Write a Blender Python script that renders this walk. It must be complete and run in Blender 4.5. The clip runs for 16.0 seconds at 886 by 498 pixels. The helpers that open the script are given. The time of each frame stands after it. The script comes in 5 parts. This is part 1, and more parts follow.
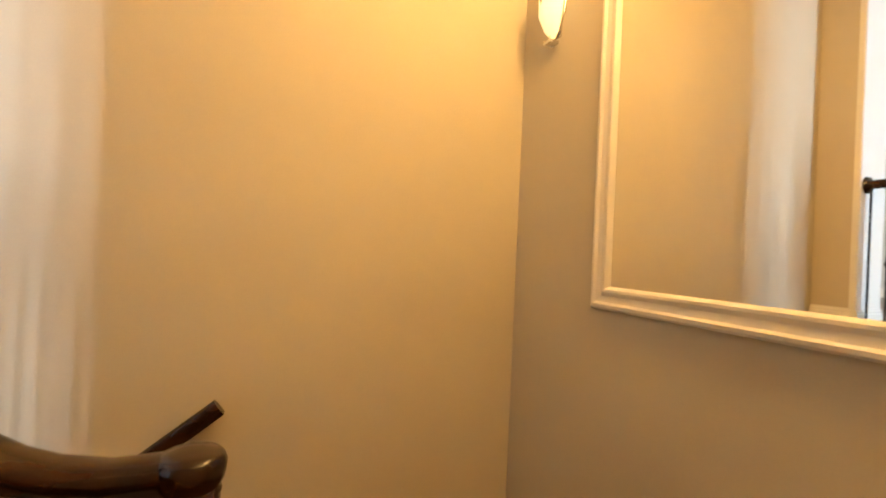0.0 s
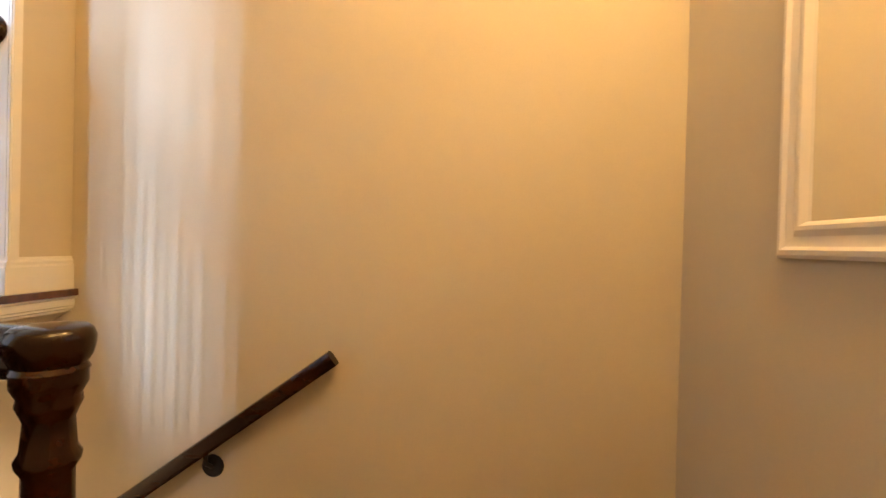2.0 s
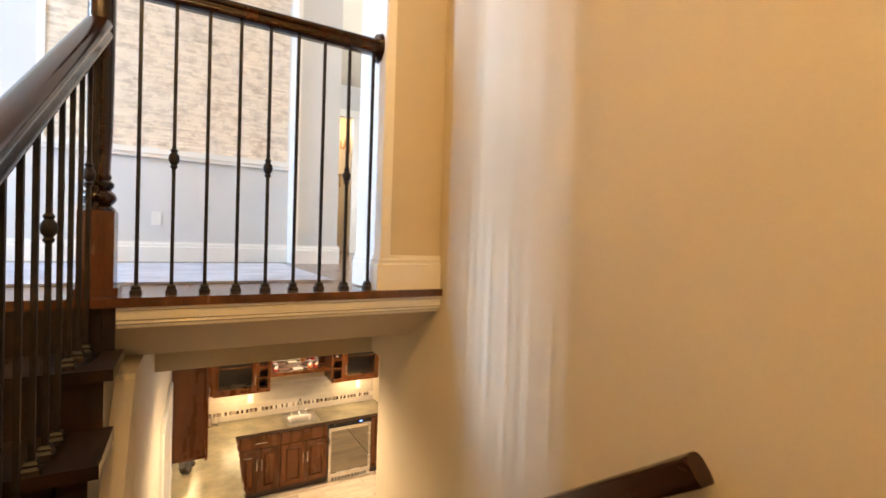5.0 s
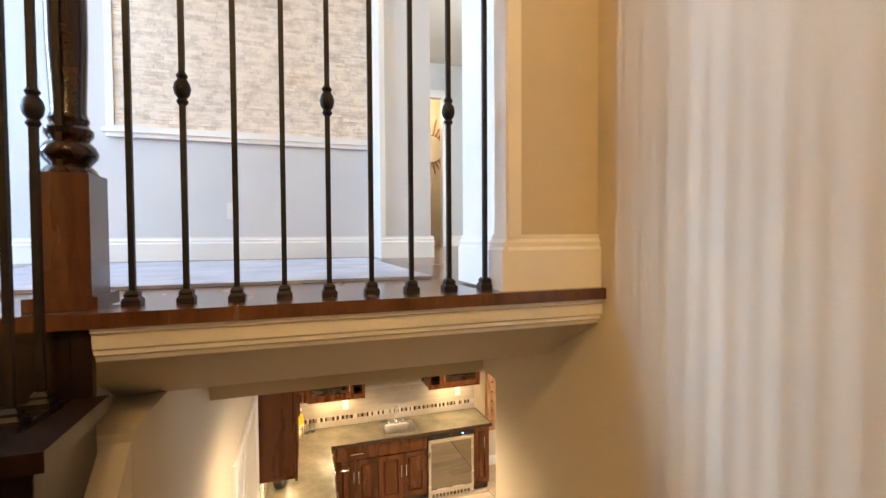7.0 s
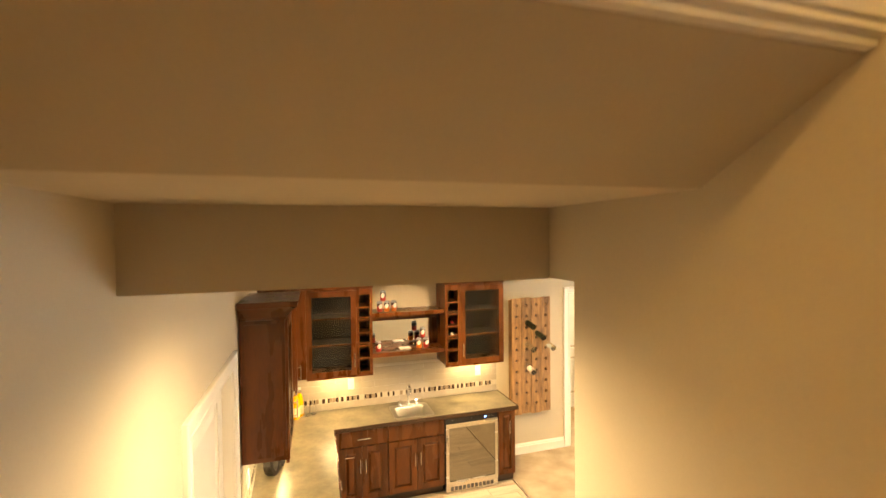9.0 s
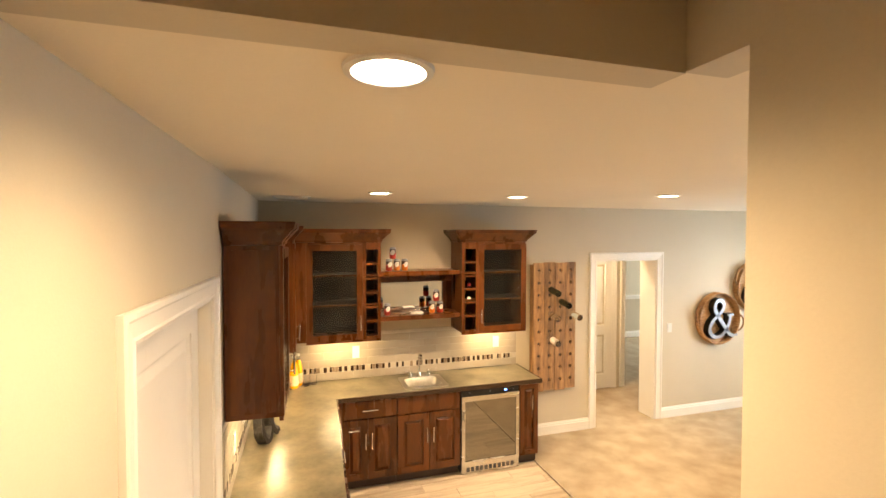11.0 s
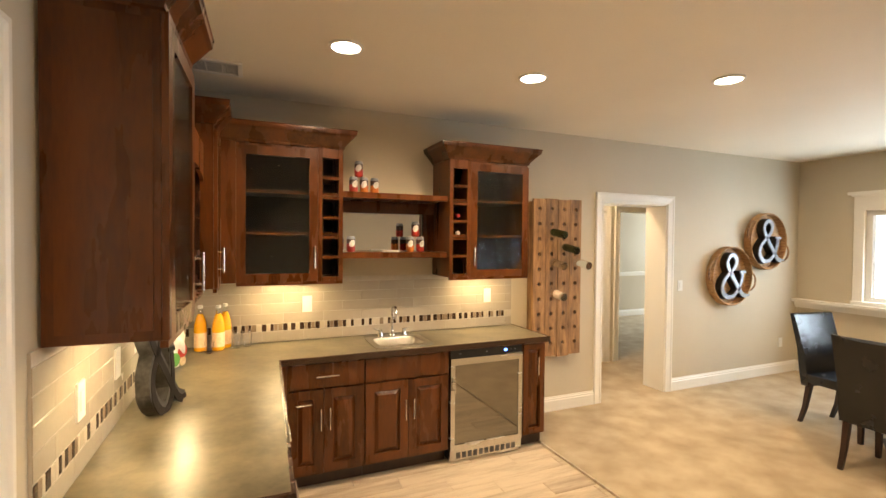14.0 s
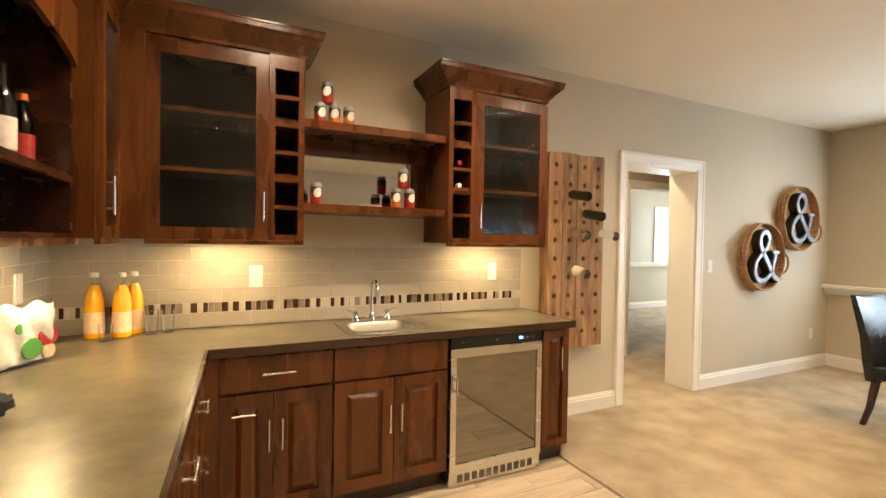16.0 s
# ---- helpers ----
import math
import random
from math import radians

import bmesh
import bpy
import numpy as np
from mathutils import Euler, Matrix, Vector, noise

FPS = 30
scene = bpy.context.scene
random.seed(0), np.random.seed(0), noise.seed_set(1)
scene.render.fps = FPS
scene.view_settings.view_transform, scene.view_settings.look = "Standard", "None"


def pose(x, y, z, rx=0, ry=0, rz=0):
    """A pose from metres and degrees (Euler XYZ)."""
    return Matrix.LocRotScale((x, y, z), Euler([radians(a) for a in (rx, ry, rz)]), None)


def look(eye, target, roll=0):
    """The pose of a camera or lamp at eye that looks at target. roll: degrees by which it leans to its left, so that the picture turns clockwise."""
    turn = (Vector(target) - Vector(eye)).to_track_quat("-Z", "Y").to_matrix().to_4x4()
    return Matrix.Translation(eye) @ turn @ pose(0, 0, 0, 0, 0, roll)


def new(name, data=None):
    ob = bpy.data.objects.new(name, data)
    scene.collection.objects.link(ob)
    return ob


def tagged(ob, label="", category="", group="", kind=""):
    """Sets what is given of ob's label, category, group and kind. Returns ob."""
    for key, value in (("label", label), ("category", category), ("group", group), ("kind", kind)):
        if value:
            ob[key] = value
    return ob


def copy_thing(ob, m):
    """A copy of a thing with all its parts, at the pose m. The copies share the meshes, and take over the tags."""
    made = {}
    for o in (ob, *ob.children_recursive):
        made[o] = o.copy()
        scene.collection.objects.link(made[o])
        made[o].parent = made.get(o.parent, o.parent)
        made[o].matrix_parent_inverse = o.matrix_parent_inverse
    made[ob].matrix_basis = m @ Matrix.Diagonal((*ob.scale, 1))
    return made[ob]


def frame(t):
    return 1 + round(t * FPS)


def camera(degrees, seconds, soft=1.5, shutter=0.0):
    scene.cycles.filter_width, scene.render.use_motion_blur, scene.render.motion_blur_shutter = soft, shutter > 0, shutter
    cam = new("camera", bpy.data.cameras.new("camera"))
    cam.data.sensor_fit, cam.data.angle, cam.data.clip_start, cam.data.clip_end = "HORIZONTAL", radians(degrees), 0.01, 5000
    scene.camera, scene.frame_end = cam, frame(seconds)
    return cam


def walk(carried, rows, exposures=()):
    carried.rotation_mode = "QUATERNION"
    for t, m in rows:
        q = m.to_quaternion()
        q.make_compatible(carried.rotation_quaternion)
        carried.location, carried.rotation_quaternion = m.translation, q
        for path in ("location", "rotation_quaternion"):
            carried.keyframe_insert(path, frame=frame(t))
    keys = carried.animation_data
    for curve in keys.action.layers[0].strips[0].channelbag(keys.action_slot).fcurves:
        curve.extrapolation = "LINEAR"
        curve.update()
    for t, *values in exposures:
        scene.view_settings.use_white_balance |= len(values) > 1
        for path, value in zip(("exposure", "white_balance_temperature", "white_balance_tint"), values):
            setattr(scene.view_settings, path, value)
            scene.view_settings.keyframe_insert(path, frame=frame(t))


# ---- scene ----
cam = camera(88.5, 16.0, shutter=0.3)
PATH = [
    (0, (0.118, 0.92, 3.794), (1.963, 0.147, 3.797), 2.5),
    (0.5, (0.142, 0.766, 3.639), (2.069, 0.232, 3.604), 1.7),
    (1, (0.186, 0.634, 3.596), (2.158, 0.3, 3.578), 1.4),
    (1.5, (0.249, 0.477, 3.594), (2.247, 0.377, 3.573), 1.4),
    (2, (0.35, 0.356, 3.569), (2.344, 0.516, 3.552), 1.5),
    (2.5, (0.464, 0.259, 3.546), (2.422, 0.667, 3.516), 2.1),
    (3, (0.625, 0.171, 3.561), (2.495, 0.875, 3.484), 2.0),
    (3.5, (0.806, 0.192, 3.566), (2.55, 1.169, 3.5), 2.8),
    (4, (0.974, 0.223, 3.577), (2.539, 1.468, 3.524), 3.4),
    (4.5, (1.156, 0.306, 3.582), (2.47, 1.812, 3.523), 2.9),
    (5, (1.384, 0.416, 3.537), (2.373, 2.155, 3.505), 1.8),
    (5.2, (1.446, 0.481, 3.522), (2.334, 2.273, 3.501), 2.0),
    (7.5, (1.611, 1.424, 3.409), (2.236, 3.323, 3.345), -0.4),
    (8, (1.643, 1.604, 3.256), (2.289, 3.496, 3.181), 0.4),
    (8.6, (1.686, 1.815, 3.092), (2.302, 3.716, 3.016), 0.0),
    (9, (1.708, 1.978, 2.916), (2.306, 3.886, 2.865), -0.6),
    (11.3, (1.732, 2.635, 2.407), (2.321, 4.545, 2.346), 0.2),
    (11.5, (1.751, 2.698, 2.395), (2.366, 4.6, 2.324), 0.3),
    (12, (1.764, 2.863, 2.271), (2.462, 4.736, 2.211), 0.3),
    (12.5, (1.785, 3.062, 2.121), (2.547, 4.91, 2.073), 0.2),
    (13, (1.799, 3.28, 1.978), (2.593, 5.115, 1.934), 0.4),
    (13.5, (1.814, 3.474, 1.842), (2.603, 5.312, 1.801), 0.6),
    (14, (1.834, 3.686, 1.709), (2.615, 5.526, 1.669), 0.5),
    (14.5, (1.861, 3.877, 1.578), (2.651, 5.714, 1.538), 0.4),
    (15, (1.913, 4.087, 1.493), (2.733, 5.91, 1.448), 0.6),
    (15.5, (1.988, 4.298, 1.444), (2.841, 6.107, 1.404), 0.8),
    (16, (2.073, 4.545, 1.416), (2.946, 6.344, 1.381), 0.9),
]
walk(cam, [(t, look(eye, target, roll)) for t, eye, target, roll in PATH], ((0, 0.46, 7400, 10), (0.7, 0.57, 7200, 11), (2.5, 0.58, 6500, 13), (5, 0.56, 6700, 13), (7.5, 0.45, 6250, 12), (8.5, 0.56, 7000, 11), (9, 0.78, 7800, 8), (11.5, 0.42, 6700, 13), (13, 0.27, 6560, 12), (14.5, 0.15, 6480, 10), (16, 0.12, 6420, 10)))

# ---- world, lamps of the sky, exposure ----
world = bpy.data.worlds.new("sky")
scene.world = world
world.use_nodes = True
_wn = world.node_tree.nodes
_sky = _wn.new("ShaderNodeTexSky")
_sky.sky_type, _sky.sun_disc = "NISHITA", False
_sky.sun_elevation, _sky.sun_rotation = radians(38), radians(60)
_wn["Background"].inputs["Strength"].default_value = 0.12
world.node_tree.links.new(_sky.outputs["Color"], _wn["Background"].inputs["Color"])


def lamp(name, kind, m, power, colour, size=0.1, size_y=None, angle=None, blend=0.6):
    d = bpy.data.lights.new(name, kind)
    d.energy, d.color = power, colour
    if kind == "AREA":
        d.size = size
        if size_y:
            d.shape, d.size_y = "RECTANGLE", size_y
    elif kind == "SPOT":
        d.shadow_soft_size, d.spot_size, d.spot_blend = size, radians(angle), blend
    elif kind == "POINT":
        d.shadow_soft_size = size
    else:
        d.angle = radians(angle)
    ob = new(name, d)
    ob.matrix_world = m
    return ob


WARM = (1.0, 0.63, 0.25)
SOFTWARM = (1.0, 0.74, 0.46)
DAY = (0.70, 0.86, 1.0)
SKYBLUE = (0.46, 0.67, 1.0)
# daylight: sun, sky light in the window openings, plus added foyer and hall lamps
lamp("sun", "SUN", look((0, 0, 10), (4, -3, 4)), 1.0, (1.0, 0.95, 0.88), angle=10)
lamp("window_daylight", "AREA", look((8.60, 5.55, 1.56), (0, 5.2, 1.0)), 74, DAY, 2.2, 1.0)
# slit lamps stand in for unseen foyer glazing and stripe the stairwell wall
for _y, _w in ((3.70, 0.09), (3.47, 0.08), (3.26, 0.06), (3.06, 0.05)):
    lamp("foyer_daylight_slit", "AREA", look((-3.44, _y, 5.15), (2.4, _y - 2.0, 3.6)), 1120 * _w, SKYBLUE, _w, 1.9)
# added fill inside the hall; no window stands behind it
lamp("hall_fill", "AREA", look((5.6, 4.6, 4.9), (2.2, 4.6, 4.6)), 150, (0.84, 0.92, 1.0), 1.2, 1.8)
lamp("bedroom_daylight", "AREA", look((11.35, 11.5, 1.6), (8.5, 9.5, 0.6)), 75, DAY, 0.9, 1.0)


# ---- materials ----
def node_mat(name):
    m = bpy.data.materials.new(name)
    m.use_nodes = True
    nt = m.node_tree
    return m, nt, nt.nodes["Principled BSDF"]


def surface(name, c1, c2, scale=6.0, rough=0.6, bump=0.05, stretch=(1, 1, 1), metal=0.0, fine=60.0, coat=0.0, per_object=0.0, per_island=0.0, spec=0.5, rough_var=0.08):
    """Two colours mixed by coarse and fine noise, with relief and uneven gloss."""
    m, nt, b = node_mat(name)
    n, l = nt.nodes, nt.links
    tc = n.new("ShaderNodeTexCoord")
    mp = n.new("ShaderNodeMapping")
    mp.inputs["Scale"].default_value = stretch
    l.new(tc.outputs["Object"], mp.inputs["Vector"])
    vec = mp.outputs["Vector"]
    if per_object:
        oi = n.new("ShaderNodeObjectInfo")
        sh = n.new("ShaderNodeVectorMath")
        sh.operation = "MULTIPLY_ADD"
        l.new(oi.outputs["Random"], sh.inputs[0])
        sh.inputs[1].default_value = (37.0, 19.0, 53.0)
        l.new(vec, sh.inputs[2])
        vec = sh.outputs[0]
    a = n.new("ShaderNodeTexNoise")
    a.inputs["Scale"].default_value, a.inputs["Detail"].default_value = scale, 5
    f = n.new("ShaderNodeTexNoise")
    f.inputs["Scale"].default_value, f.inputs["Detail"].default_value = fine, 3
    l.new(vec, a.inputs["Vector"])
    l.new(vec, f.inputs["Vector"])
    mx = n.new("ShaderNodeMath")
    mx.operation = "MULTIPLY_ADD"
    l.new(f.outputs["Fac"], mx.inputs[0])
    mx.inputs[1].default_value = 0.35
    l.new(a.outputs["Fac"], mx.inputs[2])
    fac = mx.outputs[0]
    if per_object:
        po = n.new("ShaderNodeMath")
        po.operation = "MULTIPLY_ADD"
        l.new(oi.outputs["Random"], po.inputs[0])
        po.inputs[1].default_value = per_object
        l.new(fac, po.inputs[2])
        fac = po.outputs[0]
    if per_island:
        gi, pi = n.new("ShaderNodeNewGeometry"), n.new("ShaderNodeMath")
        pi.operation = "MULTIPLY_ADD"
        l.new(gi.outputs["Random Per Island"], pi.inputs[0])
        pi.inputs[1].default_value = per_island
        l.new(fac, pi.inputs[2])
        fac = pi.outputs[0]
    ramp = n.new("ShaderNodeValToRGB")
    top = 0.85 + per_object + 0.3 * per_island
    ramp.color_ramp.elements[0].position, ramp.color_ramp.elements[1].position = 0.45, min(1.0, top)
    ramp.color_ramp.elements[0].color, ramp.color_ramp.elements[1].color = (*c1, 1), (*c2, 1)
    l.new(fac, ramp.inputs["Fac"])
    l.new(ramp.outputs["Color"], b.inputs["Base Color"])
    rg = n.new("ShaderNodeMapRange")
    rg.inputs["To Min"].default_value, rg.inputs["To Max"].default_value = max(0.02, rough - rough_var), min(1, rough + rough_var)
    l.new(a.outputs["Fac"], rg.inputs["Value"])
    l.new(rg.outputs["Result"], b.inputs["Roughness"])
    b.inputs["Metallic"].default_value = metal
    b.inputs["Specular IOR Level"].default_value = spec
    if coat:
        b.inputs["Coat Weight"].default_value, b.inputs["Coat Roughness"].default_value = coat, 0.2
    if bump:
        bp = n.new("ShaderNodeBump")
        bp.inputs["Strength"].default_value, bp.inputs["Distance"].default_value = bump, 0.01
        l.new(fac, bp.inputs["Height"])
        l.new(bp.outputs["Normal"], b.inputs["Normal"])
    return m


def plain(name, c, rough=0.4, metal=0.0, emit=0.0, ecol=None):
    m, nt, b = node_mat(name)
    b.inputs["Base Color"].default_value, b.inputs["Roughness"].default_value, b.inputs["Metallic"].default_value = (*c, 1), rough, metal
    if emit:
        b.inputs["Emission Color"].default_value, b.inputs["Emission Strength"].default_value = (*(ecol or c), 1), emit
    return m


def glass(name, c=(1, 1, 1), rough=0.0, reeded=0.0, reed_scale=60):
    m, nt, b = node_mat(name)
    b.inputs["Base Color"].default_value, b.inputs["Roughness"].default_value = (*c, 1), rough
    b.inputs["Transmission Weight"].default_value, b.inputs["IOR"].default_value = 1.0, 1.45
    if reeded:
        tc, w, bp = nt.nodes.new("ShaderNodeTexCoord"), nt.nodes.new("ShaderNodeTexWave"), nt.nodes.new("ShaderNodeBump")
        w.bands_direction = "X"
        w.inputs["Scale"].default_value = reed_scale
        bp.inputs["Strength"].default_value, bp.inputs["Distance"].default_value = reeded, 0.004
        nt.links.new(tc.outputs["Object"], w.inputs["Vector"])
        nt.links.new(w.outputs["Fac"], bp.inputs["Height"])
        nt.links.new(bp.outputs["Normal"], b.inputs["Normal"])
    return m


M_WALL = surface("greige_paint", (0.505, 0.44, 0.325), (0.545, 0.48, 0.36), 1.3, 0.62, 0.10, fine=140, spec=0.35)
M_HALL = surface("cool_grey_paint", (0.56, 0.553, 0.525), (0.60, 0.592, 0.562), 1.3, 0.6, 0.08, fine=140, spec=0.35)
M_CEIL = surface("ceiling_paint", (0.74, 0.665, 0.53), (0.78, 0.705, 0.57), 1.0, 0.8, 0.16, fine=110, spec=0.2)
M_TRIM = surface("white_trim_paint", (0.74, 0.71, 0.64), (0.78, 0.75, 0.68), 2.0, 0.38, 0.02)
M_CAB = surface("stained_alder", (0.029, 0.0080, 0.0015), (0.130, 0.0375, 0.0058), 2.0, 0.28, 0.04, (4, 4, 0.8), spec=0.3, coat=0.25, fine=22, per_object=0.12)
# near-black colour carries the shade inside the cabinets
M_CABSHADE = surface("cabinet_inside_shade", (0.012, 0.007, 0.004), (0.022, 0.013, 0.008), 3.0, 0.6, 0.03)
M_RAIL = surface("dark_walnut_rail", (0.006, 0.0024, 0.0012), (0.034, 0.010, 0.0033), 3.0, 0.15, 0.03, (5, 1, 5), spec=0.3, coat=0.25, fine=18)
M_TREAD = surface("dark_walnut_floor", (0.05, 0.018, 0.008), (0.14, 0.052, 0.022), 2.5, 0.25, 0.04, (6, 1, 1), coat=0.4, fine=18, per_object=0.15)
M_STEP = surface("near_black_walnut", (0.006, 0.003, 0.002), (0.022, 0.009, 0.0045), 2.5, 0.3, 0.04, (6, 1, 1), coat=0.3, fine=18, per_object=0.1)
M_IRON = surface("black_iron", (0.010, 0.008, 0.007), (0.024, 0.019, 0.016), 20, 0.5, 0.1, metal=0.2, spec=0.3)
M_STEEL = surface("brushed_steel", (0.58, 0.57, 0.55), (0.68, 0.67, 0.64), 3, 0.27, 0.0, (1, 1, 6), metal=1.0, fine=90, rough_var=0.02)
M_SINK = surface("satin_sink_steel", (0.36, 0.335, 0.29), (0.44, 0.41, 0.36), 5, 0.34, 0.0, metal=1.0, fine=60)
M_NICKEL = plain("satin_nickel", (0.72, 0.69, 0.63), 0.26, 1.0)
M_CHROME = plain("chrome", (0.8, 0.8, 0.8), 0.08, 1.0)
M_COUNTER = surface("stone_look_laminate", (0.062, 0.052, 0.031), (0.178, 0.150, 0.096), 4.5, 0.3, 0.02, fine=28, rough_var=0.05)
M_SUBWAY = surface("glazed_taupe_tile", (0.36, 0.31, 0.25), (0.42, 0.37, 0.295), 4, 0.24, 0.02, per_object=0.08)
M_GROUT = surface("light_grout", (0.46, 0.415, 0.345), (0.52, 0.47, 0.395), 20, 0.85, 0.1)
M_MOS = [surface("mosaic_dark", (0.024, 0.013, 0.009), (0.06, 0.032, 0.02), 8, 0.15, 0.02, per_object=0.2),
         surface("mosaic_cream", (0.42, 0.36, 0.28), (0.54, 0.47, 0.38), 12, 0.2, 0.02, per_object=0.2),
         surface("mosaic_taupe", (0.17, 0.12, 0.085), (0.30, 0.235, 0.17), 14, 0.2, 0.02, per_object=0.2)]
M_CARPET = surface("beige_carpet", (0.335, 0.258, 0.168), (0.475, 0.385, 0.265), 4.2, 0.95, 0.8, fine=420, spec=0.1)
M_PLANK = surface("wood_look_tile", (0.23, 0.165, 0.105), (0.56, 0.46, 0.335), 1.8, 0.4, 0.05, (1, 9, 1), fine=14, per_object=0.35)
M_LEATHER = surface("black_leather", (0.004, 0.004, 0.005), (0.009, 0.009, 0.011), 10, 0.27, 0.06, fine=120, spec=0.5, rough_var=0.015)
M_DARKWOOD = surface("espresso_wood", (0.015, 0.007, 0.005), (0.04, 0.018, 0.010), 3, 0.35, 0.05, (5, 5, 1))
M_TABLETOP = surface("worn_table_wood", (0.13, 0.075, 0.042), (0.28, 0.18, 0.11), 2.5, 0.3, 0.05, (1, 8, 1), coat=0.3, fine=20, per_object=0.2)
M_RACK = surface("rustic_pine", (0.026, 0.010, 0.0035), (0.43, 0.235, 0.098), 4.2, 0.75, 0.25, (4, 4, 0.7), fine=19, per_object=0.18)
M_BASKET = surface("woven_rattan", (0.26, 0.13, 0.045), (0.50, 0.29, 0.12), 18, 0.6, 0.6, (1, 1, 3), fine=90)
M_ROPE = surface("jute_rope", (0.45, 0.34, 0.2), (0.58, 0.45, 0.28), 30, 0.85, 0.5)
M_HANDLE = surface("twisted_brown_cane", (0.16, 0.075, 0.03), (0.34, 0.19, 0.085), 30, 0.7, 0.4)
M_CANDARK = surface("dark_can_print", (0.03, 0.016, 0.012), (0.07, 0.035, 0.025), 30, 0.3, 0.0)
M_PEACH = surface("peach_printed_label", (0.78, 0.50, 0.26), (0.88, 0.66, 0.42), 40, 0.5, 0.0)
M_BLACKMETAL = surface("dark_sheet_metal", (0.018, 0.018, 0.02), (0.05, 0.048, 0.045), 9, 0.42, 0.1, metal=0.7)
M_ZINC = surface("galvanised_face", (0.20, 0.22, 0.25), (0.36, 0.39, 0.43), 14, 0.4, 0.08, metal=0.3)
M_MIRROR = plain("mirror_glass", (0.9, 0.9, 0.88), 0.015, 1.0)
M_MFRAME = surface("cream_frame_lacquer", (0.70, 0.64, 0.54), (0.76, 0.70, 0.60), 3, 0.32, 0.015)
M_REED = glass("reeded_glass", (0.62, 0.66, 0.66), 0.02, 0.16)
M_CLEAR = glass("clear_glass")
M_GREENGL = glass("green_bottle_glass", (0.05, 0.10, 0.04), 0.03)
M_PALEGL = glass("pale_bottle_glass", (0.9, 0.98, 0.95), 0.02)
M_WPLASTIC = plain("white_plastic", (0.68, 0.66, 0.61), 0.35)
M_BLACK = plain("black_plastic", (0.01, 0.01, 0.011), 0.3)
M_BLUELED = plain("blue_display", (0.05, 0.1, 0.9), 0.4, 0, 12, (0.08, 0.2, 1.0))
M_FRIDGEGL = plain("tinted_fridge_glass", (0.24, 0.22, 0.18), 0.03, 0.85)
M_LAMPON = plain("lamp_diffuser", (1, 1, 1), 0.5, 0, 14, (1.0, 0.86, 0.66))
M_UCL = plain("undercabinet_diffuser", (1, 1, 1), 0.5, 0, 5, (1.0, 0.8, 0.5))
M_SCONCE = plain("frosted_sconce_glass", (0.9, 0.85, 0.75), 0.4, 0, 0.6, (1.0, 0.78, 0.45))
M_JUICE = plain("orange_juice", (0.9, 0.44, 0.015), 0.22)
M_LABEL = surface("printed_label", (0.7, 0.55, 0.4), (0.85, 0.75, 0.65), 40, 0.5, 0.0)
M_RED = surface("red_can_print", (0.24, 0.012, 0.01), (0.42, 0.03, 0.015), 30, 0.35, 0.0)
M_ORANGE = surface("orange_can_print", (0.45, 0.10, 0.012), (0.6, 0.19, 0.02), 30, 0.35, 0.0)
M_DARKGROUT = surface("stone_joint", (0.46, 0.38, 0.28), (0.56, 0.47, 0.36), 20, 0.9, 0.1)
M_LEDGER = surface("split_ledger_stone", (0.55, 0.44, 0.32), (0.86, 0.74, 0.58), 11, 0.85, 0.3, fine=60, per_island=0.3, spec=0.2)
M_BACK = plain("outdoor_haze", (0.9, 0.93, 0.97), 1.0, 0, 1.9, (0.90, 0.96, 1.0))
M_RUG = surface("grey_blue_rug", (0.30, 0.31, 0.36), (0.42, 0.43, 0.48), 5, 0.95, 0.5, fine=200)
M_BAG = surface("glossy_snack_bag", (0.62, 0.6, 0.55), (0.8, 0.78, 0.74), 9, 0.3, 0.3)
M_GREEN = plain("green_print", (0.08, 0.25, 0.05), 0.4)
M_EDGE = surface("dark_edge_wood", (0.012, 0.0045, 0.002), (0.045, 0.015, 0.005), 2.5, 0.26, 0.03, (1, 5, 5), coat=0.4, fine=20)
M_GUNMETAL = surface("worn_gunmetal", (0.05, 0.048, 0.046), (0.15, 0.145, 0.14), 12, 0.36, 0.08, metal=0.6)
M_WINE = plain("wine_foil", (0.30, 0.02, 0.025), 0.3, 0.3)


# ---- mesh helpers ----
def box(bm, x0, x1, y0, y1, z0, z1):
    v = [bm.verts.new(p) for p in ((x0, y0, z0), (x1, y0, z0), (x1, y1, z0), (x0, y1, z0), (x0, y0, z1), (x1, y0, z1), (x1, y1, z1), (x0, y1, z1))]
    for f in ((0, 3, 2, 1), (4, 5, 6, 7), (0, 1, 5, 4), (1, 2, 6, 5), (2, 3, 7, 6), (3, 0, 4, 7)):
        bm.faces.new([v[i] for i in f])
    return v


def tube(bm, p0, p1, r0, r1=None, seg=14, caps=True):
    p0, p1 = Vector(p0), Vector(p1)
    r1 = r0 if r1 is None else r1
    d = (p1 - p0).normalized()
    u = d.orthogonal().normalized()
    w = d.cross(u)
    a, b = [], []
    for i in range(seg):
        t = 2 * math.pi * i / seg
        o = u * math.cos(t) + w * math.sin(t)
        a.append(bm.verts.new(p0 + o * r0))
        b.append(bm.verts.new(p1 + o * r1))
    for i in range(seg):
        j = (i + 1) % seg
        bm.faces.new((a[i], a[j], b[j], b[i]))
    if caps:
        bm.faces.new(a[::-1])
        bm.faces.new(b)


